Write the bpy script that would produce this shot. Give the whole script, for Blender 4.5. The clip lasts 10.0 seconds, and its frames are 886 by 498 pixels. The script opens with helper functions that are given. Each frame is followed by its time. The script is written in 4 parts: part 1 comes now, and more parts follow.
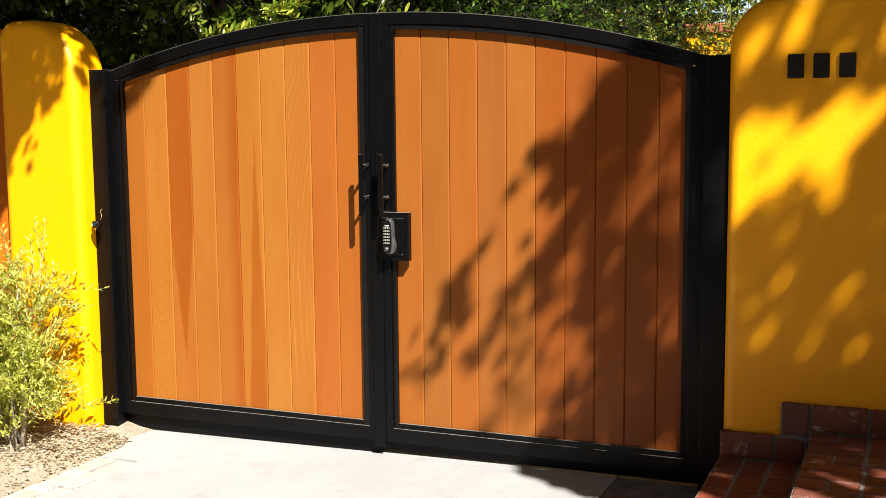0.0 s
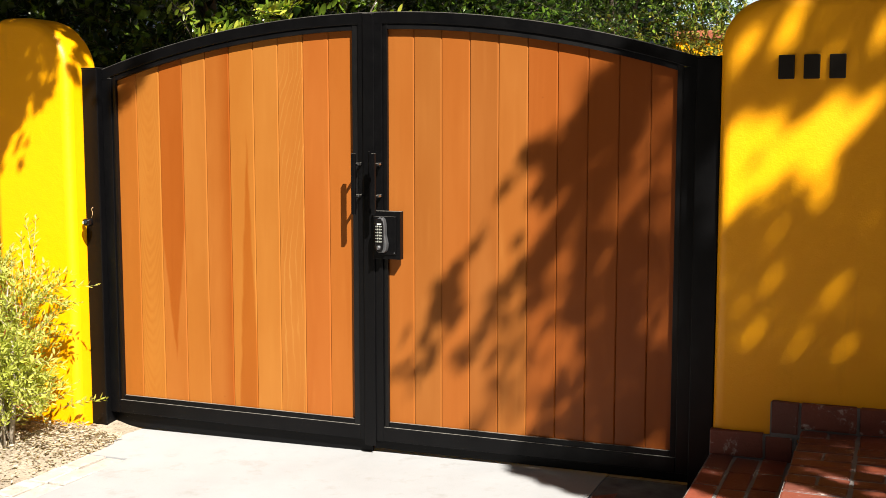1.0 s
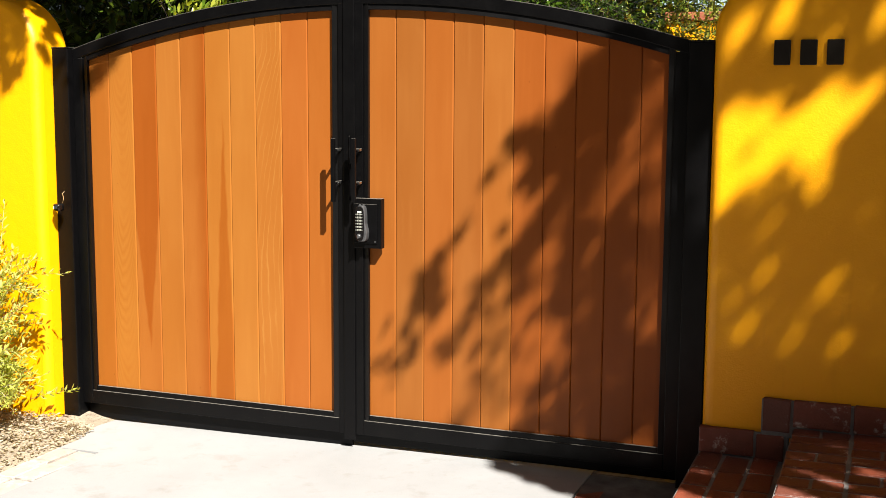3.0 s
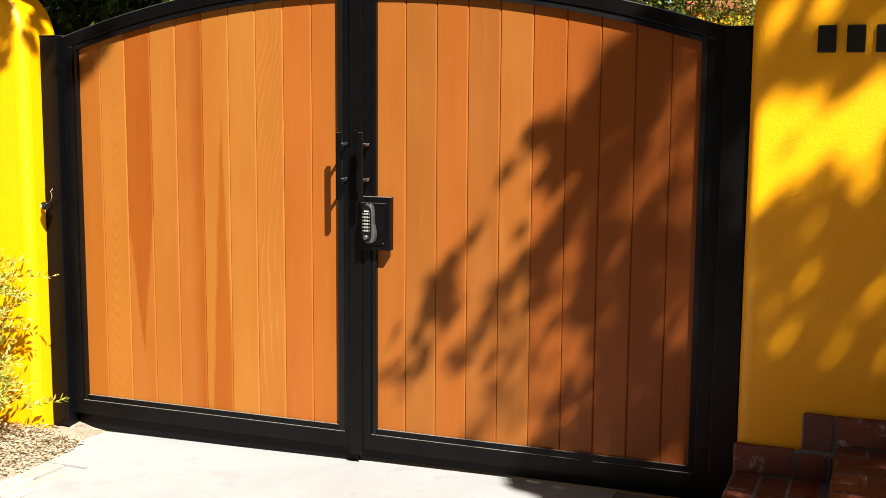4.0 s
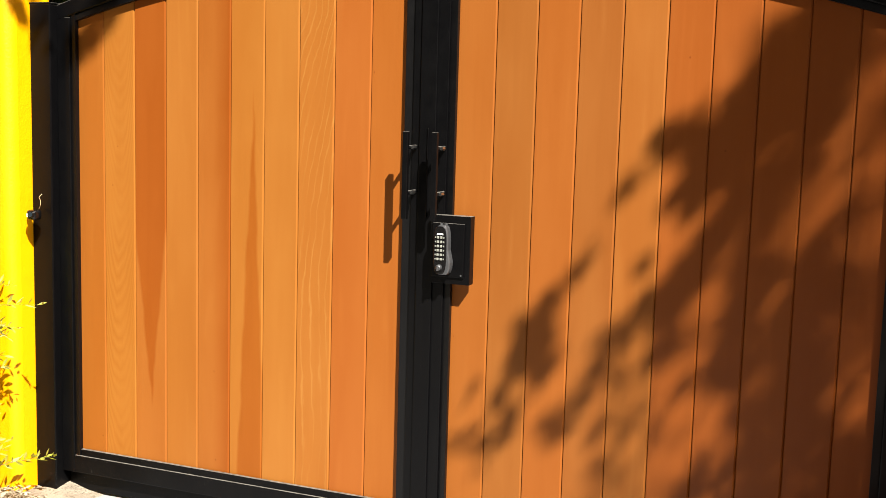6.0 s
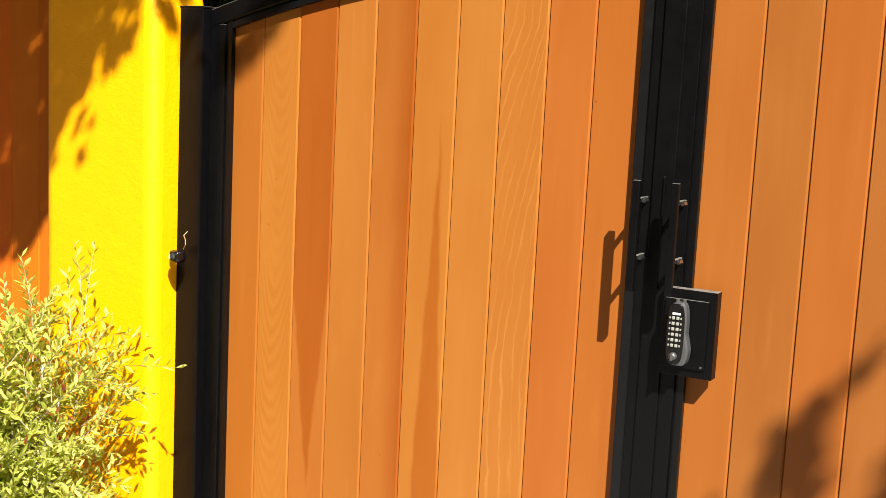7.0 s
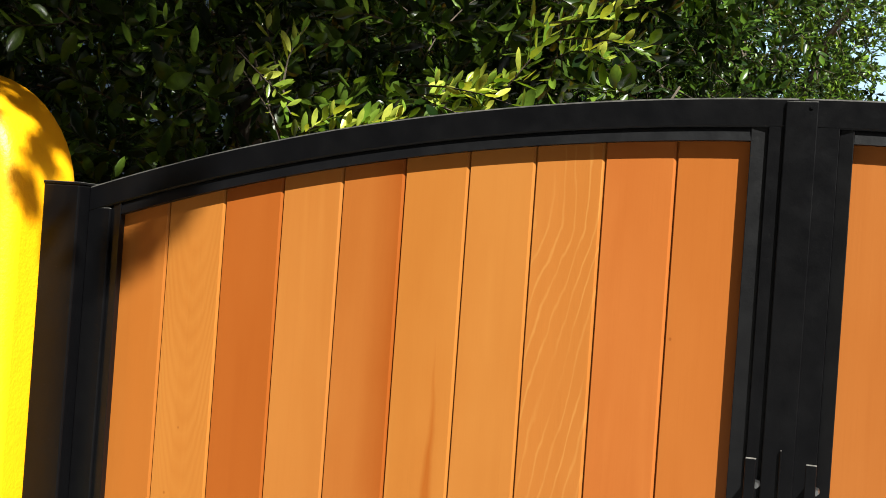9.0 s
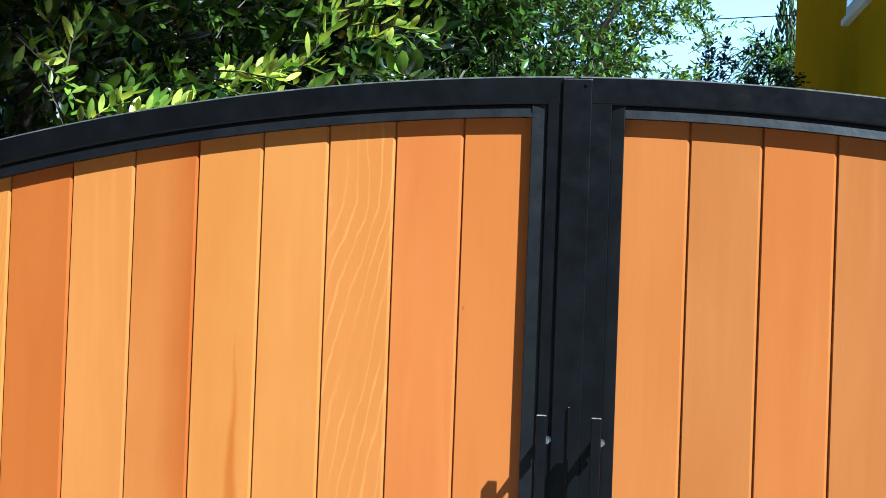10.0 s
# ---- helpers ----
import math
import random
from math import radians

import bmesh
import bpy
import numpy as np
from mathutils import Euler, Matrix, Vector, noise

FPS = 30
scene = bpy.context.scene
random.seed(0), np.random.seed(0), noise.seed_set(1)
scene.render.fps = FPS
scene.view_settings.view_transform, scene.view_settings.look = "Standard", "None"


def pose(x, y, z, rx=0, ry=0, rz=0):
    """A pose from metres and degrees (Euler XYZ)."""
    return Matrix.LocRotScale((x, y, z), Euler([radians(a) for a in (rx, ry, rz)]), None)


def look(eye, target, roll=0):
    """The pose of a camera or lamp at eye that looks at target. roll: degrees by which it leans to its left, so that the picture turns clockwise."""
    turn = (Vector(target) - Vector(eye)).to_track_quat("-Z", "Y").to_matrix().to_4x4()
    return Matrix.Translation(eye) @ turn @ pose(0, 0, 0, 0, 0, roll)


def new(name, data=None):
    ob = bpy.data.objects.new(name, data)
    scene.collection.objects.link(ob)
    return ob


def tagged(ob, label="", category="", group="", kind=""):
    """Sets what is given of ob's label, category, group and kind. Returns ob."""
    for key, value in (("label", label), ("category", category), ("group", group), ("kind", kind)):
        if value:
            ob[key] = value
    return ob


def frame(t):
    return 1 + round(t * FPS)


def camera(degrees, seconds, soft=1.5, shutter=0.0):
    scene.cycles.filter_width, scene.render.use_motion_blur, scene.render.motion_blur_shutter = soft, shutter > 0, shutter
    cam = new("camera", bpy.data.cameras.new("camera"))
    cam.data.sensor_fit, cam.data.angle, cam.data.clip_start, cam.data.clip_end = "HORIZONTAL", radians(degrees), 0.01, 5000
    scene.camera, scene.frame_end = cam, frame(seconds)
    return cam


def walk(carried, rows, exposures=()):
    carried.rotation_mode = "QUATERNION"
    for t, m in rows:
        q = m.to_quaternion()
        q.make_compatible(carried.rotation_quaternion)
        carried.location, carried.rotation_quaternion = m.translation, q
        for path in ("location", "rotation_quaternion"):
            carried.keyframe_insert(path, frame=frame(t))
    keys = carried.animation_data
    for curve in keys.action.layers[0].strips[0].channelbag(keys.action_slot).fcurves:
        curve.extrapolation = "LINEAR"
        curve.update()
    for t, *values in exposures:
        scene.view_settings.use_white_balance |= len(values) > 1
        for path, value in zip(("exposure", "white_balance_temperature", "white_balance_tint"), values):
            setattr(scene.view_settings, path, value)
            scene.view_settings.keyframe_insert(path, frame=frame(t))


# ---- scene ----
cam = camera(42.0, 10.0, 0.8)
PATH = [
    (0, (2.263, -4.7, 1.551), (1.501, -2.866, 1.319), -0.5),
    (0.5, (2.235, -4.72, 1.506), (1.488, -2.877, 1.292), -0.2),
    (1, (2.24, -4.738, 1.489), (1.503, -2.891, 1.28), 0.0),
    (1.5, (2.257, -4.738, 1.474), (1.527, -2.887, 1.27), 0.2),
    (2, (2.273, -4.729, 1.485), (1.55, -2.876, 1.272), 0.4),
    (3.5, (2.131, -4.436, 1.527), (1.417, -2.585, 1.272), 0.3),
    (4, (2.046, -4.27, 1.5), (1.323, -2.423, 1.247), 0.4),
    (4.5, (1.878, -4.064, 1.507), (1.162, -2.216, 1.239), 0.3),
    (5, (1.724, -3.842, 1.457), (0.999, -1.994, 1.209), 1.0),
    (6.5, (1.208, -3.096, 1.496), (0.428, -1.273, 1.232), 2.7),
    (7, (0.924, -2.76, 1.575), (-0.046, -1.033, 1.298), 2.8),
    (7.2, (0.808, -2.659, 1.596), (-0.189, -0.946, 1.330), 2.95),
    (7.5, (0.618, -2.544, 1.608), (-0.34, -0.804, 1.374), 3.2),
    (8, (0.262, -2.375, 1.612), (-0.569, -0.561, 1.471), 3.7),
    (8.5, (0.096, -2.208, 1.638), (-0.65, -0.353, 1.609), 4.2),
    (9, (0.078, -2.129, 1.68), (-0.57, -0.237, 1.692), 4.1),
    (9.5, (0.031, -2.18, 1.656), (-0.409, -0.229, 1.686), 3.1),
    (10, (0.087, -2.183, 1.642), (-0.214, -0.206, 1.667), 2.1),
]
walk(cam, [(t, look(eye, target, roll)) for t, eye, target, roll in PATH],
     exposures=[(0.0, 1.5, 7000, 10), (5.0, 1.5, 7000, 10), (7.5, 1.5, 7000, 10), (9.0, 1.55, 6400, 6), (9.5, 1.77, 5600, 1), (10.0, 2.0, 4850, -1)])

# ---------------------------------------------------------------- light
SUN = Vector((1.0, -1.0, 1.5)).normalized()          # towards the sun
world = bpy.data.worlds.new("sky")
scene.world = world
world.use_nodes = True
wn, wl = world.node_tree.nodes, world.node_tree.links
sky = wn.new("ShaderNodeTexSky")
sky.sky_type = "NISHITA"
sky.sun_disc = False
sky.air_density, sky.dust_density, sky.ozone_density = 0.5, 4.0, 0.2
sky.sun_elevation = math.asin(SUN.z)
sky.sun_rotation = math.atan2(SUN.x, SUN.y)
wl.new(sky.outputs[0], wn["Background"].inputs[0])
wn["Background"].inputs[1].default_value = 0.0095
sun_data = bpy.data.lights.new("sun", "SUN")
sun_data.energy, sun_data.angle, sun_data.color = 5.0, radians(0.53), (1.0, 0.97, 0.92)
sun = new("sun", sun_data)
sun.matrix_world = look(tuple(SUN * 30), (0, 0, 0))


# ---------------------------------------------------------------- materials
class Mat:
    """A node material with short helpers."""

    def __init__(self, name, rough=0.6, metal=0.0, spec=0.5):
        self.m = bpy.data.materials.new(name)
        self.m.use_nodes = True
        self.t = self.m.node_tree
        self.b = self.t.nodes["Principled BSDF"]
        self.b.inputs["Roughness"].default_value = rough
        self.b.inputs["Metallic"].default_value = metal
        self.b.inputs["Specular IOR Level"].default_value = spec
        self.co = self.t.nodes.new("ShaderNodeTexCoord")

    def n(self, kind, **inputs):
        node = self.t.nodes.new("ShaderNode" + kind)
        for k, v in inputs.items():
            self.put(v, node.inputs[k.replace("_", " ")])
        return node

    def put(self, v, socket):
        if isinstance(v, bpy.types.NodeSocket):
            self.t.links.new(v, socket)
        else:
            socket.default_value = v

    def scaled(self, vec, s, rnd=0.0):
        node = self.n("Mapping", Vector=vec, Scale=s)
        if rnd:
            info = self.n("ObjectInfo")
            mul = self.n("VectorMath", Vector=(7.3 * rnd, 3.1 * rnd, 11.7 * rnd))
            mul.operation = "SCALE"
            self.put(info.outputs["Random"], mul.inputs["Scale"])
            self.put(mul.outputs[0], node.inputs["Location"])
        return node.outputs[0]

    def noise(self, vec, scale, detail=4.0, rough=0.6):
        return self.n("TexNoise", Vector=vec, Scale=scale, Detail=detail, Roughness=rough).outputs["Fac"]

    def ramp(self, fac, *stops):
        node = self.n("ValToRGB", Fac=fac)
        e = node.color_ramp.elements
        while len(e) < len(stops):
            e.new(0.5)
        for el, (p, c) in zip(e, stops):
            el.position, el.color = p, (*c, 1.0) if len(c) == 3 else c
        return node.outputs[0]

    def mix(self, fac, a, b, mode="MIX"):
        node = self.n("Mix")
        node.data_type, node.blend_type = "RGBA", mode
        self.put(fac, node.inputs[0])
        for v, s in ((a, node.inputs[6]), (b, node.inputs[7])):
            self.put((*v, 1.0) if isinstance(v, tuple) and len(v) == 3 else v, s)
        return node.outputs[2]

    def math(self, op, a, b=0.0):
        node = self.n("Math")
        node.operation = op
        self.put(a, node.inputs[0])
        self.put(b, node.inputs[1])
        return node.outputs[0]

    def span(self, v, a, b, c, d):
        node = self.n("MapRange", Value=v)
        for k, x in (("From Min", a), ("From Max", b), ("To Min", c), ("To Max", d)):
            node.inputs[k].default_value = x
        return node.outputs[0]

    def color(self, v):
        self.put((*v, 1.0) if isinstance(v, tuple) and len(v) == 3 else v, self.b.inputs["Base Color"])
        return self

    def rough(self, v):
        self.put(v, self.b.inputs["Roughness"])
        return self

    def bump(self, h, strength=0.3, dist=0.01):
        node = self.n("Bump", Height=h, Strength=strength, Distance=dist)
        self.put(node.outputs[0], self.b.inputs["Normal"])
        return self


def stucco(name, base, dark, spec=0.3):
    k = Mat(name, 0.8, spec=spec)
    o = k.co.outputs["Object"]
    big, fine = k.noise(o, 1.7, 5), k.noise(o, 140, 3)
    stain = k.noise(k.scaled(o, (6, 6, 0.9)), 2.0, 5)
    c = k.mix(k.span(big, 0.35, 0.7, 0, 1), base, dark)
    c = k.mix(k.span(stain, 0.58, 0.8, 0, 0.25), c, tuple(v * 0.6 for v in dark))
    k.color(c).rough(k.span(big, 0.3, 0.7, 0.42, 0.52))
    k.bump(k.math("ADD", k.math("MULTIPLY", fine, 0.5), k.math("MULTIPLY", k.noise(o, 16, 3), 1.0)), 0.35, 0.006)
    return k.m


def cedar(name, figure="", heart=None):
    """Oiled cedar boards: the board's own tint comes from its object colour.
    figure: "" straight grain, "wavy" pale curling lines, "arched" nested arches.
    heart: centre across, height of the point, half width per metre above it and least half width of dark heartwood."""
    k = Mat(name, 0.34, spec=0.14)
    own = k.co.outputs["Object"]
    o = k.scaled(own, (1, 1, 1), 1.0)
    tint = k.n("ObjectInfo").outputs["Color"]
    rnd = k.n("ObjectInfo").outputs["Random"]
    fine = k.noise(k.scaled(o, (1, 1, 0.02)), 240, 3, 0.6)
    grain = k.noise(k.scaled(o, (1, 1, 0.06)), 34, 4, 0.55)
    broad = k.noise(k.scaled(o, (1, 1, 0.10)), 7, 2, 0.5)
    patch = k.noise(k.scaled(o, (1, 1, 0.35)), 5, 3, 0.5)
    dark = k.mix(1.0, tint, (0.88, 0.80, 0.70), "MULTIPLY")
    pale = k.mix(1.0, tint, (1.12, 1.24, 1.38), "MULTIPLY")
    c = k.mix(k.span(broad, 0.35, 0.70, 0, 0.55), tint, dark)
    c = k.mix(k.span(patch, 0.45, 0.75, 0, 0.45), c, pale)
    c = k.mix(k.span(grain, 0.50, 0.75, 0, 0.28), c, dark)
    c = k.mix(k.span(fine, 0.5, 0.75, 0, 0.16), c, dark)
    at = k.n("SeparateXYZ", Vector=own)
    x, z = at.outputs[0], at.outputs[2]
    if figure == "wavy":
        bend = k.math("MULTIPLY", k.math("SUBTRACT", k.noise(k.scaled(own, (1, 1, 0.30)), 6.0, 1.0, 0.4), 0.5), 0.10)
        kink = k.math("MULTIPLY", k.math("SUBTRACT", k.noise(k.scaled(own, (1, 1, 0.28)), 36.0, 2.0, 0.5), 0.5), 0.020)
        lean = k.span(z, 0.10, 0.75, 0.0, -0.15)
        v = k.math("ADD", k.math("ADD", x, lean), k.math("ADD", bend, kink))
        w = k.math("ABSOLUTE", k.math("SUBTRACT", k.math("MULTIPLY", k.math("FRACT", k.math("MULTIPLY", v, 40.0)), 2.0), 1.0))
        show = k.span(k.noise(k.scaled(own, (1, 1, 0.2)), 16, 2), 0.38, 0.60, 0.08, 1.0)
        c = k.mix(k.math("MULTIPLY", k.span(w, 0.74, 0.98, 0, 0.62), show), c, k.mix(1.0, tint, (1.20, 1.50, 1.9), "MULTIPLY"))
    elif figure == "arched":
        off = k.math("ADD", x, k.math("MULTIPLY", k.math("SUBTRACT", k.noise(k.scaled(own, (1, 1, 0.3)), 5.0, 1.0), 0.5), 0.05))
        v = k.math("SUBTRACT", k.math("ADD", z, k.math("MULTIPLY", k.math("SUBTRACT", k.noise(k.scaled(own, (1, 1, 0.2)), 20.0, 2.0), 0.5), 0.10)),
                   k.math("MULTIPLY", k.math("MULTIPLY", off, off), 60.0))
        w = k.math("ABSOLUTE", k.math("SUBTRACT", k.math("MULTIPLY", k.math("FRACT", k.math("MULTIPLY", v, 17.0)), 2.0), 1.0))
        show = k.span(k.noise(k.scaled(own, (1, 1, 0.3)), 6, 2), 0.38, 0.62, 0.05, 0.50)
        c = k.mix(k.math("MULTIPLY", k.span(w, 0.45, 1.0, 0, 1.0), show), c, k.mix(1.0, tint, (0.86, 0.76, 0.62), "MULTIPLY"))
        c = k.mix(k.math("MULTIPLY", k.span(w, 0.35, 0.0, 0, 0.5), show), c, pale)
    else:
        flow = k.noise(k.scaled(o, (1, 1, 0.07)), 5.0, 1.5, 0.45)
        w = k.math("ABSOLUTE", k.math("SUBTRACT", k.math("MULTIPLY", k.math("FRACT", k.math("MULTIPLY", flow, 11.0)), 2.0), 1.0))
        show = k.span(k.noise(k.scaled(o, (1, 1, 0.4)), 7, 2), 0.48, 0.68, 0.0, 0.42)
        c = k.mix(k.math("MULTIPLY", k.span(w, 0.5, 1.0, 0, 1.0), show), c, pale)
    if heart:
        sway = k.math("MULTIPLY", k.math("SUBTRACT", k.noise(k.scaled(own, (0, 0, 1)), 4.0, 2), 0.5), 0.03)
        half = k.math("ADD", k.math("MULTIPLY", k.math("SUBTRACT", z, heart[1]), heart[2]), heart[3])
        off = k.math("ABSOLUTE", k.math("ADD", k.math("SUBTRACT", x, heart[0]), sway))
        c = k.mix(k.span(k.math("SUBTRACT", half, off), -0.004, heart[4], 0, 1), c, k.mix(1.0, c, (0.84, 0.66, 0.50), "MULTIPLY"))
    # rare pin knots and nicks
    pin = k.n("TexVoronoi", Vector=k.scaled(o, (1, 1, 0.8)), Scale=9.0)
    c = k.mix(k.span(pin.outputs["Distance"], 0.030, 0.018, 0, 0.6), c, k.mix(1.0, tint, (0.55, 0.42, 0.35), "MULTIPLY"))
    k.color(c).rough(k.math("ADD", k.span(patch, 0.3, 0.7, 0.28, 0.38), k.math("MULTIPLY", rnd, 0.06)))
    k.bump(k.math("ADD", k.math("MULTIPLY", fine, 0.6), grain), 0.10, 0.002)
    return k.m


def black_steel(name, spec=0.14, lo=0.30, hi=0.44):
    k = Mat(name, 0.4, spec=spec)
    o = k.co.outputs["Object"]
    speck = k.noise(o, 240, 2)
    dust = k.noise(k.scaled(o, (3, 3, 1)), 3, 5)
    c = k.mix(k.span(dust, 0.45, 0.8, 0, 0.5), (0.0020, 0.0020, 0.0024), (0.0046, 0.0045, 0.0046))
    c = k.mix(k.span(speck, 0.76, 0.80, 0, 0.5), c, (0.10, 0.095, 0.085))
    # dried splashes of mud low down
    low = k.n("SeparateXYZ", Vector=k.n("NewGeometry").outputs["Position"]).outputs[2]
    splash = k.math("MULTIPLY", k.span(k.noise(o, 170, 3, 0.6), 0.64, 0.70, 0, 0.6), k.span(k.noise(o, 7, 3), 0.48, 0.66, 0, 1))
    c = k.mix(k.math("MULTIPLY", splash, k.span(low, 0.40, 0.05, 0, 0.8)), c, (0.16, 0.15, 0.13))
    # upward faces paler: ledge dust, with the sun's glint painted into the colour
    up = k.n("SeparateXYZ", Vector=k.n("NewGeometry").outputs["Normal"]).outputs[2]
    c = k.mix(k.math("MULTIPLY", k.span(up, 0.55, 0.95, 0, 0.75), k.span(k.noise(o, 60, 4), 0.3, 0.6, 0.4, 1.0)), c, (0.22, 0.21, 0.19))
    k.color(c).rough(k.span(k.noise(o, 25, 4), 0.3, 0.7, lo, hi))
    k.bump(k.noise(o, 90, 3), 0.12, 0.003)
    return k.m


def concrete():
    k = Mat("driveway_concrete", 0.85, spec=0.25)
    o = k.co.outputs["Object"]
    c = k.mix(k.span(k.noise(o, 1.3, 6), 0.35, 0.7, 0, 1), (0.305, 0.315, 0.328), (0.255, 0.264, 0.274))
    c = k.mix(k.span(k.noise(o, 7, 6, 0.7), 0.55, 0.75, 0, 0.5), c, (0.20, 0.187, 0.17))
    c = k.mix(k.span(k.noise(o, 180, 2), 0.6, 0.75, 0, 0.35), c, (0.21, 0.197, 0.18))
    k.color(c).bump(k.math("ADD", k.noise(o, 160, 3), k.noise(o, 12, 4)), 0.3, 0.004)
    return k.m


def brick_mat(name, base, worn, lime, cover=0.60):
    k = Mat(name, 0.55, spec=0.5)
    o = k.scaled(k.co.outputs["Object"], (1, 1, 1), 1.0)
    r = k.n("ObjectInfo").outputs["Random"]
    c = k.mix(r, base, worn)
    c = k.mix(k.span(k.noise(o, 14, 5, 0.7), 0.5, 0.75, 0, 0.6), c, tuple(v * 0.45 for v in base))
    c = k.mix(k.span(k.noise(o, 9, 6, 0.75), cover, cover + 0.10, 0, lime), c, (0.55, 0.49, 0.44))
    k.color(c).bump(k.math("ADD", k.noise(o, 120, 3), k.noise(o, 18, 5)), 0.5, 0.006)
    return k.m


def mortar_mat():
    k = Mat("mortar", 0.9, spec=0.2)
    o = k.co.outputs["Object"]
    k.color(k.mix(k.noise(o, 30, 5), (0.13, 0.125, 0.125), (0.25, 0.24, 0.24))).bump(k.noise(o, 90, 4), 0.6, 0.006)
    return k.m


def soil_mat():
    k = Mat("garden_soil", 0.95, spec=0.15)
    o = k.co.outputs["Object"]
    c = k.mix(k.span(k.noise(o, 6, 6, 0.7), 0.35, 0.7, 0, 1), (0.25, 0.205, 0.155), (0.43, 0.375, 0.30))
    c = k.mix(k.span(k.noise(o, 90, 3), 0.55, 0.7, 0, 0.7), c, (0.07, 0.05, 0.035))
    k.color(c).bump(k.noise(o, 60, 6, 0.7), 0.9, 0.015)
    return k.m


def leaf_mat(name, a, b, rough=0.35, trans=0.35, spec=0.3):
    """Leaves: tint by leaf, some light passes through the blade."""
    k = Mat(name, rough, spec=spec)
    rnd = k.n("NewGeometry").outputs["Random Per Island"]
    c = k.mix(k.math("POWER", rnd, 1.8), a, b)
    c = k.mix(k.span(k.noise(k.co.outputs["Object"], 60, 2), 0.4, 0.7, 0, 0.35), c, tuple(v * 0.6 for v in a))
    k.color(c)
    tr = k.n("BsdfTranslucent", Color=k.mix(1.0, c, (1.3, 1.25, 0.5), "MULTIPLY"))
    mx = k.n("MixShader", Fac=trans)
    k.t.links.new(k.b.outputs[0], mx.inputs[1])
    k.t.links.new(tr.outputs[0], mx.inputs[2])
    k.t.links.new(mx.outputs[0], k.t.nodes["Material Output"].inputs[0])
    return k.m


def plain(name, col, rough=0.5, metal=0.0, vary=0.25, scale=30, bump=0.1):
    k = Mat(name, rough, metal)
    o = k.co.outputs["Object"]
    f = k.noise(o, scale, 5)
    k.color(k.mix(k.span(f, 0.3, 0.7, 0, 1), col, tuple(v * (1 - vary) for v in col))).bump(f, bump, 0.004)
    return k.m


YELLOW = stucco("yellow_stucco", (0.90, 0.395, 0.003), (0.87, 0.365, 0.0025), 0.38)
HOUSE = stucco("house_stucco", (0.52, 0.34, 0.004), (0.47, 0.30, 0.004), 0.0)
CEDAR, FIGURED, ARCHED = cedar("oiled_cedar"), cedar("figured_cedar", "wavy"), cedar("arched_cedar", "arched")
HEART_POINT = cedar("heartwood_cedar", "", (0.0, -0.64, 0.105, 0.0, 0.006))
HEART_SIDE = cedar("streaked_cedar", "", (0.075, 0.0, 0.0, 0.075, 0.06))
HEART_RISE = cedar("tongued_cedar", "", (0.022, 0.45, -0.045, 0.0, 0.006))
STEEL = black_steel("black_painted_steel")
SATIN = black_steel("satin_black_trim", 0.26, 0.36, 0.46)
EARTH = plain("dry_earth", (0.15, 0.125, 0.085), 0.95, 0, 0.55, 6, 0.6)
ASPHALT = plain("asphalt", (0.055, 0.055, 0.056), 0.9, 0, 0.5, 120, 0.6)
DARK_CONCRETE = plain("dark_concrete", (0.16, 0.165, 0.17), 0.85, 0, 0.6, 9, 0.4)
CONCRETE, SOIL, MORTAR = concrete(), soil_mat(), mortar_mat()
BRICK = brick_mat("red_brick", (0.21, 0.050, 0.026), (0.125, 0.040, 0.028), 0.85)
LIMED = brick_mat("limed_brick", (0.21, 0.048, 0.024), (0.15, 0.040, 0.026), 0.8, 0.55)
PAVER = brick_mat("pale_worn_brick", (0.36, 0.32, 0.29), (0.42, 0.385, 0.36), 0.7, 0.5)
COPING = brick_mat("coping_brick", (0.36, 0.10, 0.05), (0.28, 0.09, 0.05), 0.2)
# shade and sun put into leaf colours: near-black hedge leaves, bright sunlit sprays
SHADED_HEDGE = leaf_mat("shaded_hedge_leaf", (0.007, 0.019, 0.003), (0.065, 0.125, 0.012), 0.30, 0.14, 0.28)
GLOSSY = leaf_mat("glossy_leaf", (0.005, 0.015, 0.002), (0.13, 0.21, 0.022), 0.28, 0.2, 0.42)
TREE = leaf_mat("tree_leaf", (0.012, 0.036, 0.004), (0.20, 0.32, 0.035), 0.32, 0.20)
NANDINA = leaf_mat("shrub_leaf", (0.30, 0.35, 0.055), (0.70, 0.72, 0.20), 0.45, 0.40)
RUDDY = leaf_mat("ruddy_shrub_leaf", (0.30, 0.07, 0.03), (0.42, 0.16, 0.06), 0.45, 0.3)
STREET = leaf_mat("street_tree_leaf", (0.020, 0.045, 0.006), (0.06, 0.10, 0.018), 0.4, 0.08)
DARKLEAF = leaf_mat("blue_green_leaf", (0.02, 0.05, 0.045), (0.03, 0.07, 0.06), 0.5, 0.1)
CYPRESS = leaf_mat("cypress_leaf", (0.03, 0.06, 0.02), (0.06, 0.10, 0.035), 0.6, 0.1)
LIT_SPRAY = leaf_mat("lit_spray_leaf", (0.09, 0.17, 0.015), (0.58, 0.60, 0.09), 0.3, 0.34, 0.5)
BUSH = leaf_mat("bush_leaf", (0.15, 0.21, 0.04), (0.50, 0.52, 0.12), 0.45, 0.35)
BARK = plain("bark", (0.09, 0.068, 0.048), 0.9, 0, 0.6, 40, 0.7)
PALEBARK = plain("pale_stem", (0.42, 0.36, 0.28), 0.8, 0, 0.5, 60, 0.5)
LITTER = leaf_mat("dry_leaf", (0.34, 0.27, 0.19), (0.60, 0.53, 0.41), 0.8, 0.2)
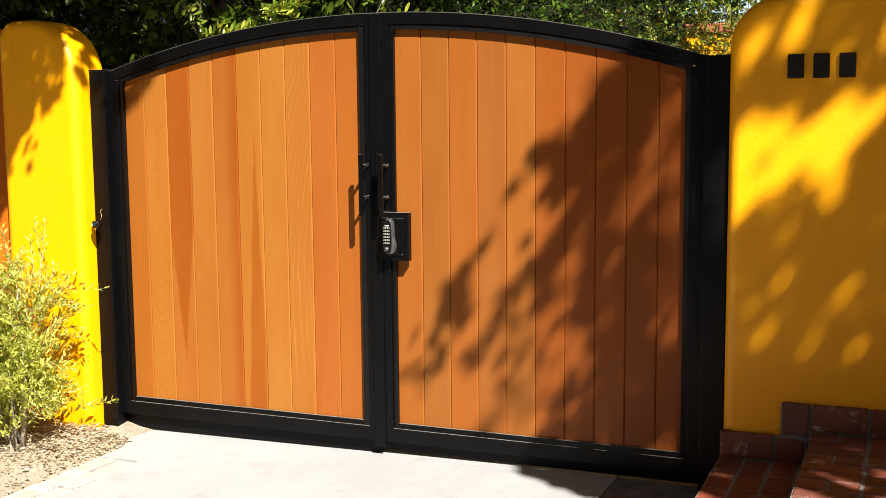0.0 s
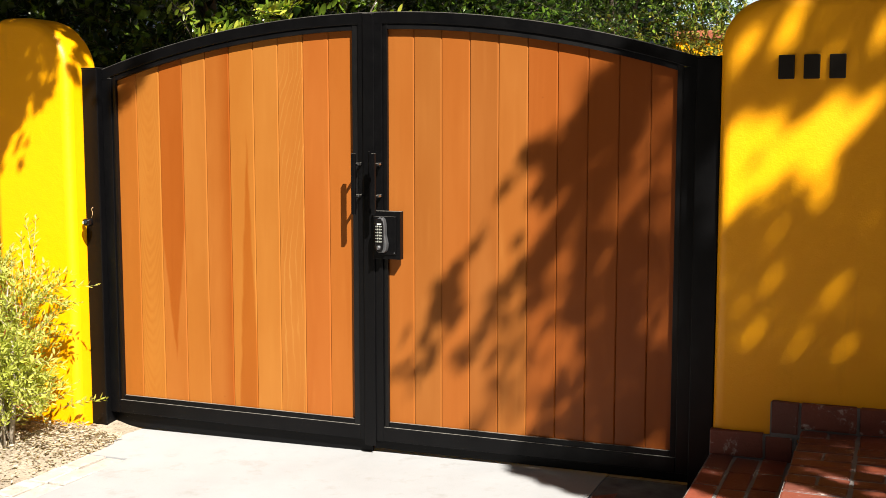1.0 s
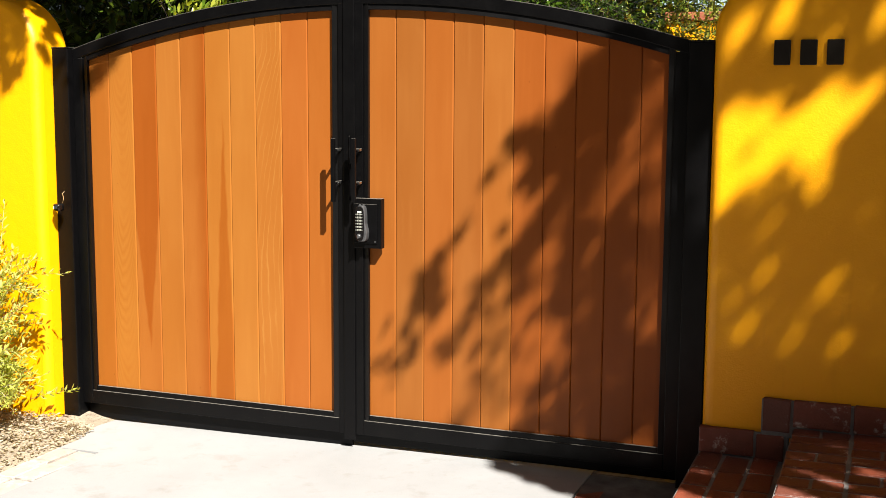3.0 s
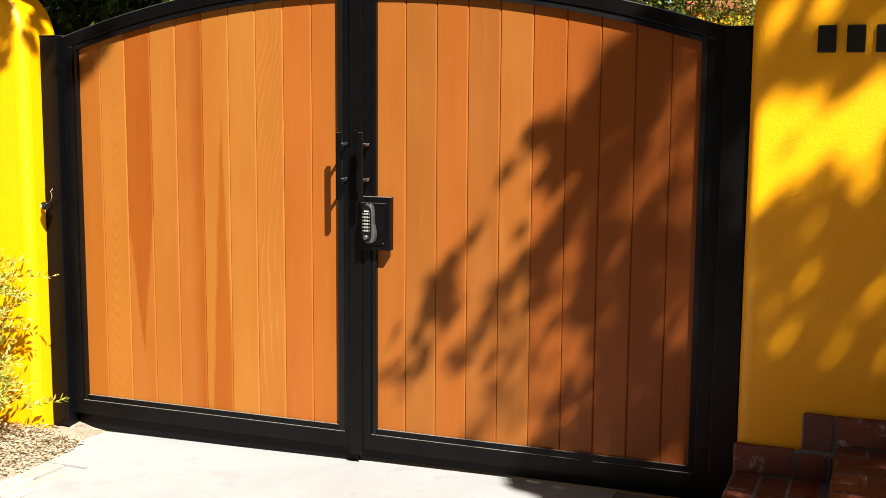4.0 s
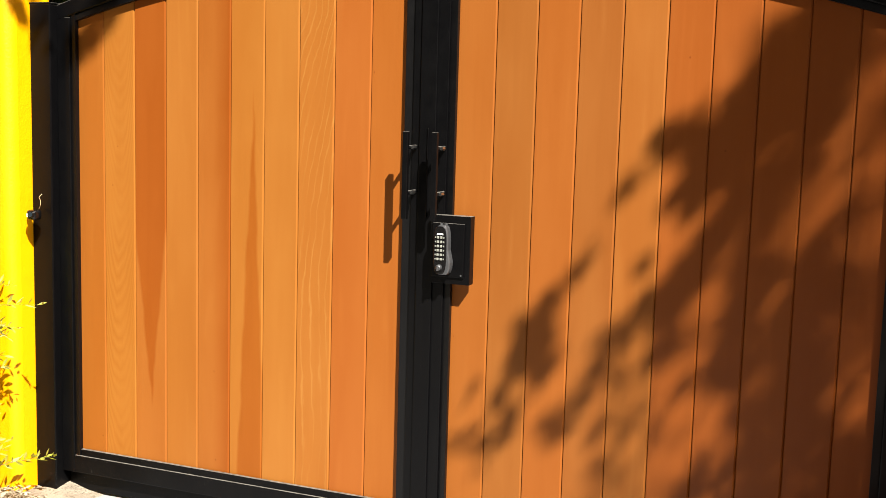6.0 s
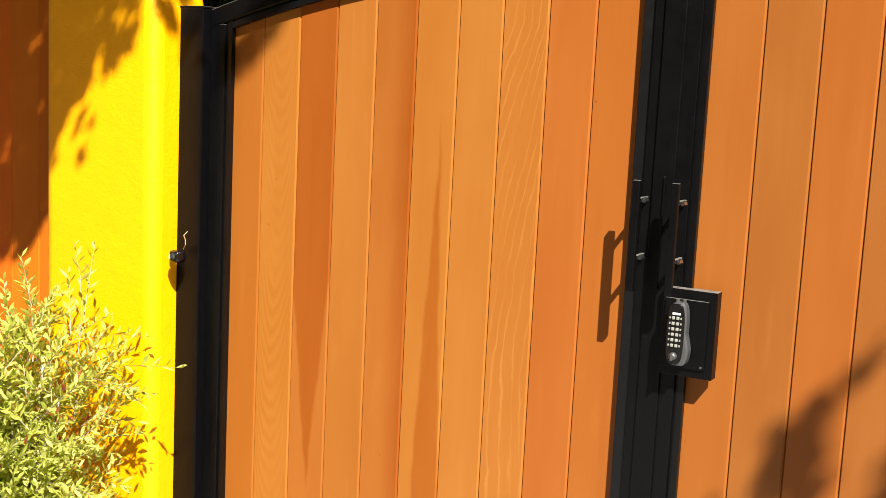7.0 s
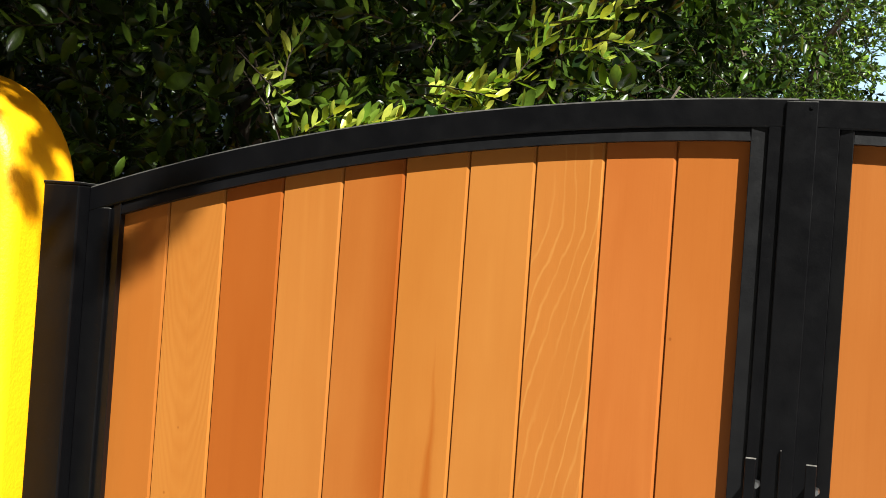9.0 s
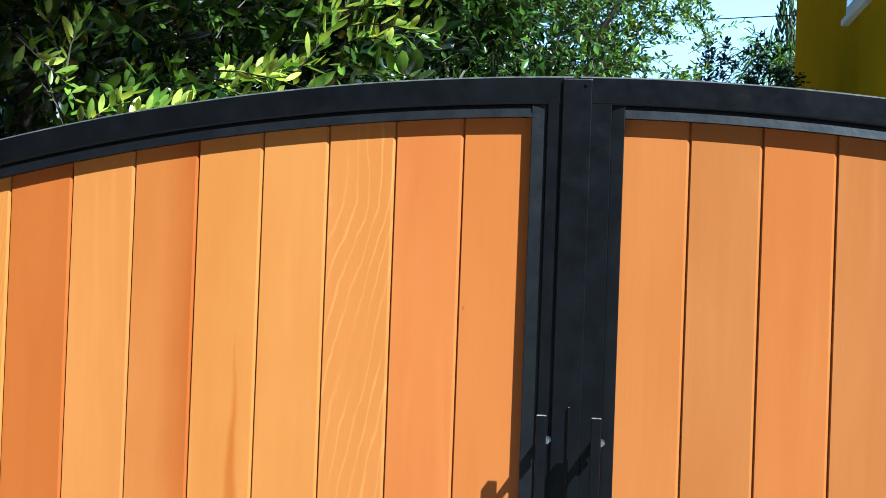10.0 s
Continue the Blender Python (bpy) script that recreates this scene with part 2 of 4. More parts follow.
BRONZE = plain("dark_bronze", (0.025, 0.020, 0.016), 0.4, 0.6)
CHROME = plain("bright_steel", (0.62, 0.62, 0.62), 0.3, 1.0)
BUTTON = plain("pale_button", (0.30, 0.31, 0.28), 0.3, 0.0, 0.3, 400)
ALLOY = plain("satin_alloy", (0.13, 0.135, 0.145), 0.38, 0.6)
BLACKPLASTIC = plain("black_plastic", (0.004, 0.004, 0.0045), 0.22)
BEIGE = plain("cable_sheath", (0.42, 0.30, 0.14), 0.5, 0, 0.2)
WHITE = plain("white_paint", (0.75, 0.75, 0.73), 0.5, 0, 0.08)
STAINED = cedar("stained_cedar")
CABLE = plain("cable", (0.03, 0.03, 0.03), 0.6)
GLASS = plain("window_glass", (0.02, 0.03, 0.04), 0.05, 0, 0.1, 3, 0.0)


# ---------------------------------------------------------------- mesh helpers
def mesh_of(name, verts, faces, mat, smooth=False):
    me = bpy.data.meshes.new(name)
    me.from_pydata([tuple(v) for v in verts], [], faces)
    me.materials.append(mat)
    if smooth:
        me.polygons.foreach_set("use_smooth", [True] * len(me.polygons))
    me.update()
    return me


def part(name, bm, mat, parent=None, label="", smooth=False, at=None):
    """Links a bmesh as one mesh object, under a parent if one is given."""
    me = bpy.data.meshes.new(name)
    bm.normal_update()
    bm.to_mesh(me)
    bm.free()
    me.materials.append(mat)
    if smooth:
        me.polygons.foreach_set("use_smooth", [True] * len(me.polygons))
    ob = new(name, me)
    if at is not None:
        ob.location = at
    if parent is not None:
        ob.parent = parent
    if label:
        tagged(ob, label)
    return ob


def empty(name, at, label, category, group="", kind=""):
    ob = new(name)
    ob.location = at
    ob.empty_display_size = 0.1
    return tagged(ob, label, category, group, kind)


def box(x0, x1, y0, y1, z0, z1, bevel=0.0, seg=1, bm=None):
    own = bm is None
    bm = bm or bmesh.new()
    m = Matrix.Translation(((x0 + x1) / 2, (y0 + y1) / 2, (z0 + z1) / 2)) @ Matrix.Diagonal((x1 - x0, y1 - y0, z1 - z0, 1))
    made = bmesh.ops.create_cube(bm, size=1, matrix=m)
    if bevel:
        edges = list({e for v in made["verts"] for e in v.link_edges})
        bmesh.ops.bevel(bm, geom=edges, offset=bevel, segments=seg, profile=0.5, affect="EDGES")
    return bm


def prism(outline, y0, y1, bevel=0.0, seg=1):
    """A plate whose outline lies in x and z, from y0 to y1."""
    bm = bmesh.new()
    a = [bm.verts.new((x, y0, z)) for x, z in outline]
    b = [bm.verts.new((x, y1, z)) for x, z in outline]
    n = len(a)
    bm.faces.new(a)
    bm.faces.new(b[::-1])
    for i in range(n):
        bm.faces.new((a[i], b[i], b[(i + 1) % n], a[(i + 1) % n]))
    bmesh.ops.recalc_face_normals(bm, faces=bm.faces)
    if bevel:
        sharp = [e for e in bm.edges if e.calc_face_angle(0) > 0.5]
        bmesh.ops.bevel(bm, geom=sharp, offset=bevel, segments=seg, profile=0.5, affect="EDGES")
    return bm


def tube(points, radii, sides=6, bm=None):
    """A round bar along a line of points, tapering."""
    bm = bm or bmesh.new()
    rings, pts = [], [Vector(p) for p in points]
    for i, p in enumerate(pts):
        d = (pts[min(i + 1, len(pts) - 1)] - pts[max(i - 1, 0)]).normalized()
        u = d.orthogonal().normalized()
        v = d.cross(u)
        r = radii[i] if isinstance(radii, (list, tuple)) else radii
        rings.append([bm.verts.new(p + r * (math.cos(a) * u + math.sin(a) * v))
                      for a in (2 * math.pi * k / sides for k in range(sides))])
    for a, b in zip(rings, rings[1:]):
        # match the nearest start so that the skin does not twist
        o = min(range(sides), key=lambda k: (b[k].co - a[0].co).length)
        for k in range(sides):
            bm.faces.new((a[k], a[(k + 1) % sides], b[(k + 1 + o) % sides], b[(k + o) % sides]))
    bm.faces.new(rings[0][::-1])
    bm.faces.new(rings[-1])
    bmesh.ops.recalc_face_normals(bm, faces=bm.faces)
    return bm


def leaves(name, places, ways, sizes, mat, rng, ratio=0.42, fold=0.25, droop=0.0, detail=1):
    """One mesh of many folded leaf blades; detail 0 for far ones, 2 for rounded blades seen close."""
    n = len(places)
    p, d = np.asarray(places, float), np.asarray(ways, float)
    d = d / np.linalg.norm(d, axis=1, keepdims=True)
    up = rng.normal(size=(n, 3)) * 0.55 + (0, 0, 1)
    s = np.cross(d, up)
    s /= np.linalg.norm(s, axis=1, keepdims=True) + 1e-9
    u = np.cross(s, d)
    L = np.asarray(sizes, float)[:, None]
    W = L * ratio * rng.uniform(0.8, 1.2, (n, 1)) / 2
    sag = np.array([0, 0, -1.0]) * L * droop - u * L * rng.uniform(-0.05, 0.16, (n, 1)) * (detail == 2)
    def at(q, side=0.0, low=0.0):
        return p + d * L * q + s * W * side - u * W * low + sag * q * q
    if detail == 0:
        v = [at(0), at(0.5, 1.0), at(1), at(0.5, -1.0, fold)]
        tri = [[0, 2, 1], [0, 3, 2]]
    elif detail == 1:
        v = [at(0), at(0.45, 1.0), at(0.75, 0.68), at(1), at(0.75, -0.68), at(0.45, -1.0), at(0.45, 0, fold * 2)]
        tri = [[0, 6, 1], [1, 6, 2], [2, 6, 3], [3, 6, 4], [4, 6, 5], [5, 6, 0]]
    else:
        v = [at(0), at(0.22, 0.66), at(0.52, 1.0), at(0.83, 0.66), at(1), at(0.83, -0.66), at(0.52, -1.0), at(0.22, -0.66),
             at(0.3, 0, fold * 1.6), at(0.7, 0, fold * 1.5)]
        tri = [[0, 8, 1], [1, 8, 2], [2, 8, 9], [2, 9, 3], [3, 9, 4], [0, 7, 8], [7, 6, 8], [6, 9, 8], [6, 5, 9], [5, 4, 9]]
    k = np.arange(n)[:, None] * len(v)
    v = np.stack(v, 1).reshape(-1, 3)
    f = (k[:, :, None] + np.array(tri)[None]).reshape(-1, 3)
    me = bpy.data.meshes.new(name)
    me.vertices.add(len(v))
    me.vertices.foreach_set("co", v.ravel())
    me.loops.add(len(f) * 3)
    me.loops.foreach_set("vertex_index", f.ravel().astype(np.int32))
    me.polygons.add(len(f))
    me.polygons.foreach_set("loop_start", np.arange(0, len(f) * 3, 3, dtype=np.int32))
    if detail == 2:
        me.polygons.foreach_set("use_smooth", np.ones(len(f), bool))
    me.update(calc_edges=True)
    me.validate()
    me.materials.append(mat)
    return me


# ---------------------------------------------------------------- ground
ground = tagged(part("ground", box(-150, 150, -150, 150, -0.30, -0.075), EARTH), "dry brown earth reaching to the horizon", "ground", kind="structure")
# unseen street, added to close the ground and dim its bounce
road = tagged(part("road", box(-60, 60, -14, -5.6, -0.28, -0.062), ASPHALT), "grey asphalt street added out of view before the driveway", "road", kind="structure")
def fall(x):
    """The driveway falls gently towards the soil bed."""
    return 0.016 * min(0.0, x - 0.62)


slab = bmesh.new()
for x, y in ((-1.03, -5.6), (0.62, -5.6), (1.10, -5.6), (1.10, 9), (0.62, 9), (-1.60, 9), (-1.60, -0.14), (-1.50, -0.20), (-1.25, -0.30), (-1.25, -0.46), (-1.03, -0.46)):
    slab.verts.new((x, y, fall(x)))
v = list(slab.verts)
tops = [slab.faces.new((v[1], v[2], v[3], v[4])), slab.faces.new([v[0], v[1], v[4]] + v[5:])]
down = bmesh.ops.extrude_face_region(slab, geom=tops)
bmesh.ops.translate(slab, verts=[v for v in down["geom"] if isinstance(v, bmesh.types.BMVert)], vec=(0, 0, -0.25))
bmesh.ops.recalc_face_normals(slab, faces=slab.faces)
driveway = tagged(part("driveway", slab, CONCRETE),
                  "sunlit pale concrete driveway running under the gate", "driveway", kind="structure")

# ---------------------------------------------------------------- walls
def rounded_wall(name, x0, x1, y0, y1, z1, r_left, r_right, label):
    """A thick stucco wall with rounded shoulders and soft edges."""
    out = [(x0, -0.25)]
    if r_left:
        out += [(x0 + r_left - r_left * math.cos(a), z1 - r_left + r_left * math.sin(a)) for a in np.linspace(0, math.pi / 2, 14)]
    else:
        out += [(x0, z1)]
    if r_right:
        out += [(x1 - r_right + r_right * math.sin(a), z1 - r_right + r_right * math.cos(a)) for a in np.linspace(0, math.pi / 2, 14)]
    else:
        out += [(x1, z1)]
    out += [(x1, -0.25)]
    bm = prism([(float(a), float(b)) for a, b in out][::-1], y0, y1)
    rim = [e for e in bm.edges if e.calc_face_angle(0) > 1.0 and abs(e.verts[0].co.y - e.verts[1].co.y) < 1e-6]
    bmesh.ops.bevel(bm, geom=rim, offset=0.045, segments=5, profile=0.5, affect="EDGES")
    bm.normal_update()
    bmesh.ops.delete(bm, geom=[g for g in bm.faces if g.normal.z < -0.5], context="FACES")   # open foot, under the ground
    ob = part(name, bm, YELLOW)
    for poly in ob.data.polygons:
        poly.use_smooth = poly.area < 0.15      # the rounded corners alone
    return tagged(ob, label, "wall", kind="structure")


wall_west = rounded_wall("wall_west", -2.02, -1.545, -0.17, 0.075, 2.028, 0.10, 0.28,
                         "bright yellow stucco gate pillar with rounded top corner")
wall_east = rounded_wall("wall_east", 1.557, 7.0, -0.10, 0.25, 1.99, 0.19, 0,
                         "bright yellow stucco wall with a rounded shoulder beside the gate")
wall_north = tagged(part("wall_north", box(0.80, 6.0, 3.0, 3.25, -0.2, 2.06, 0.01), YELLOW),
                    "yellow stucco garden wall behind the gate", "wall", kind="structure")

# ---------------------------------------------------------------- the gate
R_OUT, ZC = 4.81, -2.81
R_IN, R_TRIM = R_OUT - 0.052, R_OUT - 0.076


def arc(r, x):
    return ZC + math.sqrt(r * r - x * x)


PITCH = 0.132
TINTS_L = [(0.290, 0.0915, 0.0139), (0.323, 0.1162, 0.0190), (0.300, 0.0960, 0.0170), (0.306, 0.1038, 0.0176), (0.288, 0.0890, 0.0150),
           (0.317, 0.1118, 0.0183), (0.323, 0.1162, 0.0202), (0.317, 0.1091, 0.0190), (0.306, 0.0871, 0.0153), (0.290, 0.0845, 0.0136)]
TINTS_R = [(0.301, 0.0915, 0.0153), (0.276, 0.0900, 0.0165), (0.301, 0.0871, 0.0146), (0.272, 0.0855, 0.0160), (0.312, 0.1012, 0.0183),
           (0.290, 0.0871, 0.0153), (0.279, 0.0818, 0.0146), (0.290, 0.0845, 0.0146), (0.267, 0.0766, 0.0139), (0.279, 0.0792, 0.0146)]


def board(x0, x1, z0, top, tint, mat, parent):
    """One vertical board with eased edges, its head cut to the arch."""
    e, y0, y1 = 0.0024, 0.0, 0.02
    prof = [(x0 + 0.0008, y0 + 0.006), (x0 + 0.0010, y0 + 0.0020), (x0 + e, y0), (x1 - 0.0066, y0),
            (x1 - 0.0026, y0 + 0.0026), (x1 - 0.0014, y0 + 0.005), (x1 - 0.0010, y0 + 0.006), (x1, y0 + 0.0065), (x1, y1), (x0, y1), (x0, y0 + 0.0065)]
    bm = bmesh.new()
    xm = (x0 + x1) / 2
    low = [bm.verts.new((x - xm, y, z0 - 1.0)) for x, y in prof]
    high = [bm.verts.new((x - xm, y, top(x) - 1.0)) for x, y in prof]
    n = len(prof)
    for i in range(n):
        bm.faces.new((low[i], low[(i + 1) % n], high[(i + 1) % n], high[i]))
    bm.faces.new(low[::-1])
    bm.faces.new(high)
    bmesh.ops.recalc_face_normals(bm, faces=bm.faces)
    ob = part("board", bm, mat, parent, at=(xm, 0, 1.0))
    ob.color = (*tint, 1)
    return ob


def arch_bar(r0, r1, x0, x1, y0, y1, bevel):
    xs = np.linspace(x0, x1, 26)
    return prism([(float(x), arc(r0, x)) for x in xs] + [(float(x), arc(r1, x)) for x in xs[::-1]], y0, y1, bevel)


YF, YB = -0.024, 0.035           # faces of the steel frame
YT = -0.017                      # face of the inner trim


WOODS = {2: FIGURED, 8: ARCHED, 4: HEART_RISE, 5: HEART_SIDE, 7: HEART_POINT}


def gate_leaf(side):
    """One leaf of the gate; side is -1 or 1."""
    leaf = empty("gate_leaf", (0, 0, 0), "arched gate leaf of oiled cedar boards in black steel frame", "gate", "driveway gate leaves")
    def bar(name, x0, x1, y0, y1, z0, z1, bevel=0.003):
        x0, x1 = sorted((side * x0, side * x1))
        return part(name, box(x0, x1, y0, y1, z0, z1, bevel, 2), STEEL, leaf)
    inner, outer = (0.066, 1.400) if side > 0 else (0.053, 1.400)
    bar("meeting_stile", 0.003, inner, YF, YB, 0.055, arc(R_IN, 0.05) + 0.004, 0.0012)
    bar("hinge_stile", outer, 1.4555, YF, YB, 0.055, arc(R_IN, 1.45) + 0.01)
    bar("bottom_rail", inner, outer, YF, YB - 0.002, 0.056, 0.122)
    # black strip added to stand for the shade in the gap under the rail
    bar("gap_shade_strip", 0.006, 1.448, 0.012, 0.024, 0.010 if side > 0 else -0.020, 0.060, 0.001)
    x0, x1 = sorted((side * 0.003, side * 1.4555))
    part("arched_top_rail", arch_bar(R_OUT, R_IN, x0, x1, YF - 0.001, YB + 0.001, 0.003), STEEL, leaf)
    # inner trim that holds the boards: its face leans away from them
    def lip(x0, x1, z0, z1, y0, y1):
        """An upright trim from x0, by the frame, to x1, by the boards, standing proud by the boards."""
        bm = bmesh.new()
        v = [[bm.verts.new((side * x, y, z)) for x, y in ((x0, y0), (x1, y1), (x1, -0.003), (x0, -0.003))] for z in (z0, z1)]
        for i in range(4):
            bm.faces.new((v[0][i], v[0][(i + 1) % 4], v[1][(i + 1) % 4], v[1][i]))
        bm.faces.new(v[0])
        bm.faces.new(v[1])
        bmesh.ops.recalc_face_normals(bm, faces=bm.faces)
        bmesh.ops.bevel(bm, geom=list(bm.edges), offset=0.0012, segments=2, profile=0.5, affect="EDGES")
        return part("trim", bm, SATIN, leaf)
    lip(inner - 0.0005, inner + (0.024 if side > 0 else 0.030), 0.118, arc(R_IN, inner) + 0.012, YT + 0.001, YT - 0.004)
    lip(outer + 0.0005, outer - 0.024, 0.118, arc(R_IN, outer) + 0.012, YT + 0.001, YT - 0.004)
    bar("trim", inner + 0.0245, outer - 0.0245, YT, YT + 0.014, 0.118, 0.146, 0.002)
    x0, x1 = sorted((side * (inner + 0.0245), side * (outer - 0.0245)))
    xs = np.linspace(x0, x1, 26)
    bm = bmesh.new()
    ring = [[bm.verts.new((float(x), y, arc(r, x))) for r, y in ((R_IN + 0.0005, YT + 0.001), (R_TRIM, YT - 0.004), (R_TRIM, -0.003), (R_IN + 0.0005, -0.003))] for x in xs]
    for p, q in zip(ring, ring[1:]):
        for i in range(4):
            bm.faces.new((p[i], p[(i + 1) % 4], q[(i + 1) % 4], q[i]))
    bm.faces.new(ring[0])
    bm.faces.new(ring[-1])
    bmesh.ops.recalc_face_normals(bm, faces=bm.faces)
    part("arched_trim", bm, SATIN, leaf)
    # boards
    for k in range(10):
        a = 0.080 + PITCH * k if k else inner + 0.001
        b = 0.080 + PITCH * (k + 1) if k < 9 else outer - 0.001
        x0, x1 = sorted((side * a, side * b))
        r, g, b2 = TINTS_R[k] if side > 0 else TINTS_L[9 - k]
        # hinge-side east boards: their darker red, plus shade put into the tint
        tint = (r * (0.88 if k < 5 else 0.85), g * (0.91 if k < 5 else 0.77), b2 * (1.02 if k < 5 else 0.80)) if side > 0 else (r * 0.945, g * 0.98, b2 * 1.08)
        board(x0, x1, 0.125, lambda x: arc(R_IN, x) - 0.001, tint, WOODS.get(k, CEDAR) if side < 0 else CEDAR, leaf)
    return leaf


leaf_west, leaf_east = gate_leaf(-1), gate_leaf(1)

# astragal and lock plate on the east leaf
astragal = part("astragal", box(-0.026, 0.029, YF - 0.007, YF - 0.001, 0.03, 1.994, 0.0022, 2), STEEL, leaf_east)
part("bolt", tube([(0.018, YF - 0.0065, 1.984), (0.018, YF - 0.0095, 1.984)], 0.0035, 8), STEEL, astragal)


def gate_post(x0, x1, z1):
    post = empty("gate_post", ((x0 + x1) / 2, 0, 0), "square black steel gate post with a flat cap", "gate post", "gate posts")
    w = (x1 - x0) / 2
    part("post_tube", box(-w, w, -0.06, 0.04, -0.07, z1 - 0.006, 0.004, 2), STEEL, post)
    part("cap", box(-w - 0.001, w + 0.001, -0.061, 0.041, z1 - 0.006, z1, 0.001), STEEL, post)
    return post


gate_post(-1.547, -1.456, 1.782)
gate_post(1.458, 1.555, 1.772)


# ---------------------------------------------------------------- gate hardware
def pull_handle(leaf, x):
    """A flat pull bar on two round stand-offs."""
    bar = part("pull_handle", box(x - 0.009, x + 0.009, -0.108, -0.094, 1.103, 1.376, 0.0015, 2), STEEL, leaf, "black steel pull bar")
    for z in (1.184, 1.326):
        part("standoff", tube([(x, -0.095, z), (x, YF - 0.001, z)], 0.007, 10), STEEL, bar)
        part("bolt", tube([(x + 0.009, -0.072, z), (x + 0.009, -0.054, z)], [0.006, 0.0075], 6), CHROME, bar, "bright steel bolt")
    return bar


pull_handle(leaf_west, -0.040)
pull_handle(leaf_east, 0.058)
part("latch_slot", box(0.004, 0.0075, -0.037, YF - 0.0075, 1.105, 1.385, 0.001), STEEL, leaf_east)
plate = part("lock_plate", box(0.032, 0.166, -0.054, YF - 0.002, 0.902, 1.118, 0.0015, 2), STEEL, leaf_east, "black welded steel lock plate")
part("plate_edge", box(0.0965, 0.166, YF - 0.0025, -0.020, 0.902, 1.118, 0.001), STEEL, plate)
cover = part("cover", box(0.040, 0.148, -0.0605, -0.0545, 0.924, 1.094, 0.0015, 2), STEEL, plate)
part("screw", tube([(0.140, -0.0605, 0.932), (0.140, -0.0625, 0.932)], 0.003, 8), ALLOY, cover)


def keypad_lock(x, z):
    """A mechanical code lock: alloy body with a bulge, black face, four columns of buttons."""
    lock = empty("keypad_lock", (x, -0.0607, z), "mechanical push-button code lock in satin alloy and black", "door lock")
    out = []
    for a in np.linspace(0, 2 * math.pi, 40, endpoint=False):
        c, q = math.cos(a), math.sin(a)
        px = 0.0225 * math.copysign(abs(c) ** 0.55, c)
        pz = 0.078 * math.copysign(abs(q) ** 0.6, q)
        if px > 0 and pz < -0.012:
            px += 0.009 * min(1.0, (-0.012 - pz) / 0.02)
        out.append((px, pz))
    part("body", prism(out, -0.030, 0.0, 0.004, 2), ALLOY, lock, "satin alloy lock body")
    face = part("front_plate", prism([(px * 0.94 - 0.0025, pz * 0.96) for px, pz in
                [(0.0225 * math.copysign(abs(math.cos(a)) ** 0.55, math.cos(a)), 0.078 * math.copysign(abs(math.sin(a)) ** 0.6, math.sin(a)))
                 for a in np.linspace(0, 2 * math.pi, 32, endpoint=False)]], -0.034, -0.029, 0.001), BLACKPLASTIC, lock, "glossy black front plate")
    part("label_bar", box(-0.012, 0.008, -0.0350, -0.0341, 0.048, 0.053), WHITE, face)
    for r in range(6):
        zz = 0.040 - r * 0.0135
        for dx in (-0.0085, 0.0025):
            part("button", box(dx - 0.0036, dx + 0.0036, -0.039, -0.0341, zz - 0.0038, zz + 0.0038, 0.0012), BUTTON, face, "bright square button")
        for dx in (-0.0170, 0.0105):
            part("indicator", box(dx - 0.0016, dx + 0.0016, -0.0362, -0.0341, zz - 0.0022, zz + 0.0022), BUTTON, face)
    part("knob", tube([(-0.003, -0.034, -0.054), (-0.003, -0.044, -0.054), (-0.003, -0.047, -0.054)], [0.010, 0.009, 0.006], 14), ALLOY, lock)
    part("knob_wing", box(-0.0055, -0.0005, -0.052, -0.044, -0.063, -0.045, 0.001), ALLOY, lock)
    for dx in (-0.008, 0.008):
        part("stud", tube([(dx, -0.012, 0.077), (dx, -0.012, 0.083)], 0.005, 8), ALLOY, lock)
    return lock


keypad_lock(0.083, 1.012)

# safety sensor on the corner of the pillar
sensor = empty("gate_sensor", (-1.487, -0.108, 1.026), "small black plastic sensor fixed to the yellow pillar corner", "sensor")
part("housing", box(-0.019, 0.021, -0.034, 0.010, -0.019, 0.019, 0.012, 4), BLACKPLASTIC, sensor, smooth=True)
part("collar", tube([(0.006, -0.034, 0.004), (0.006, -0.038, 0.004)], [0.013, 0.012], 16), BLACKPLASTIC, sensor)
part("lens", tube([(0.006, -0.038, 0.004), (0.006, -0.0395, 0.004)], 0.009, 14), GLASS, sensor)
part("label_bar", box(-0.013, -0.008, -0.0352, -0.0338, -0.006, 0.006), WHITE, sensor)
part("bracket", box(-0.040, -0.004, -0.004, 0.016, -0.010, 0.012, 0.002), STEEL, sensor)
part("cable", tube([(0.012, 0.0, 0.021), (0.024, -0.004, 0.036), (0.018, 0.002, 0.052), (0.006, 0.008, 0.062), (0.010, 0.02, 0.074)], 0.0011, 5), BEIGE, sensor)

# house number
number = empty("house_number", (1.90, -0.10, 1.72), "dark bronze number pieces fixed to the yellow wall", "house number")
for dx in (-0.093, 0.000, 0.093):
    part("number_bar", box(dx - 0.030, dx + 0.030, -0.014, -0.004, -0.046, 0.046, 0.004, 2), BRONZE, number)
    part("mounting_pin", tube([(dx, -0.005, 0), (dx, 0.003, 0)], 0.004, 6), BRONZE, number)

# ---------------------------------------------------------------- steps of brick
steps = empty("brick_steps", (1.55, -0.1, 0), "red brick garden steps with pale mortar joints", "steps")
part("mortar_bed", box(0.004, 1.62, -1.07, -0.006, -0.2, 0.1775), MORTAR, steps)
part("mortar_bed", box(0.356, 1.62, -1.07, -0.007, 0.178, 0.3075), MORTAR, steps)


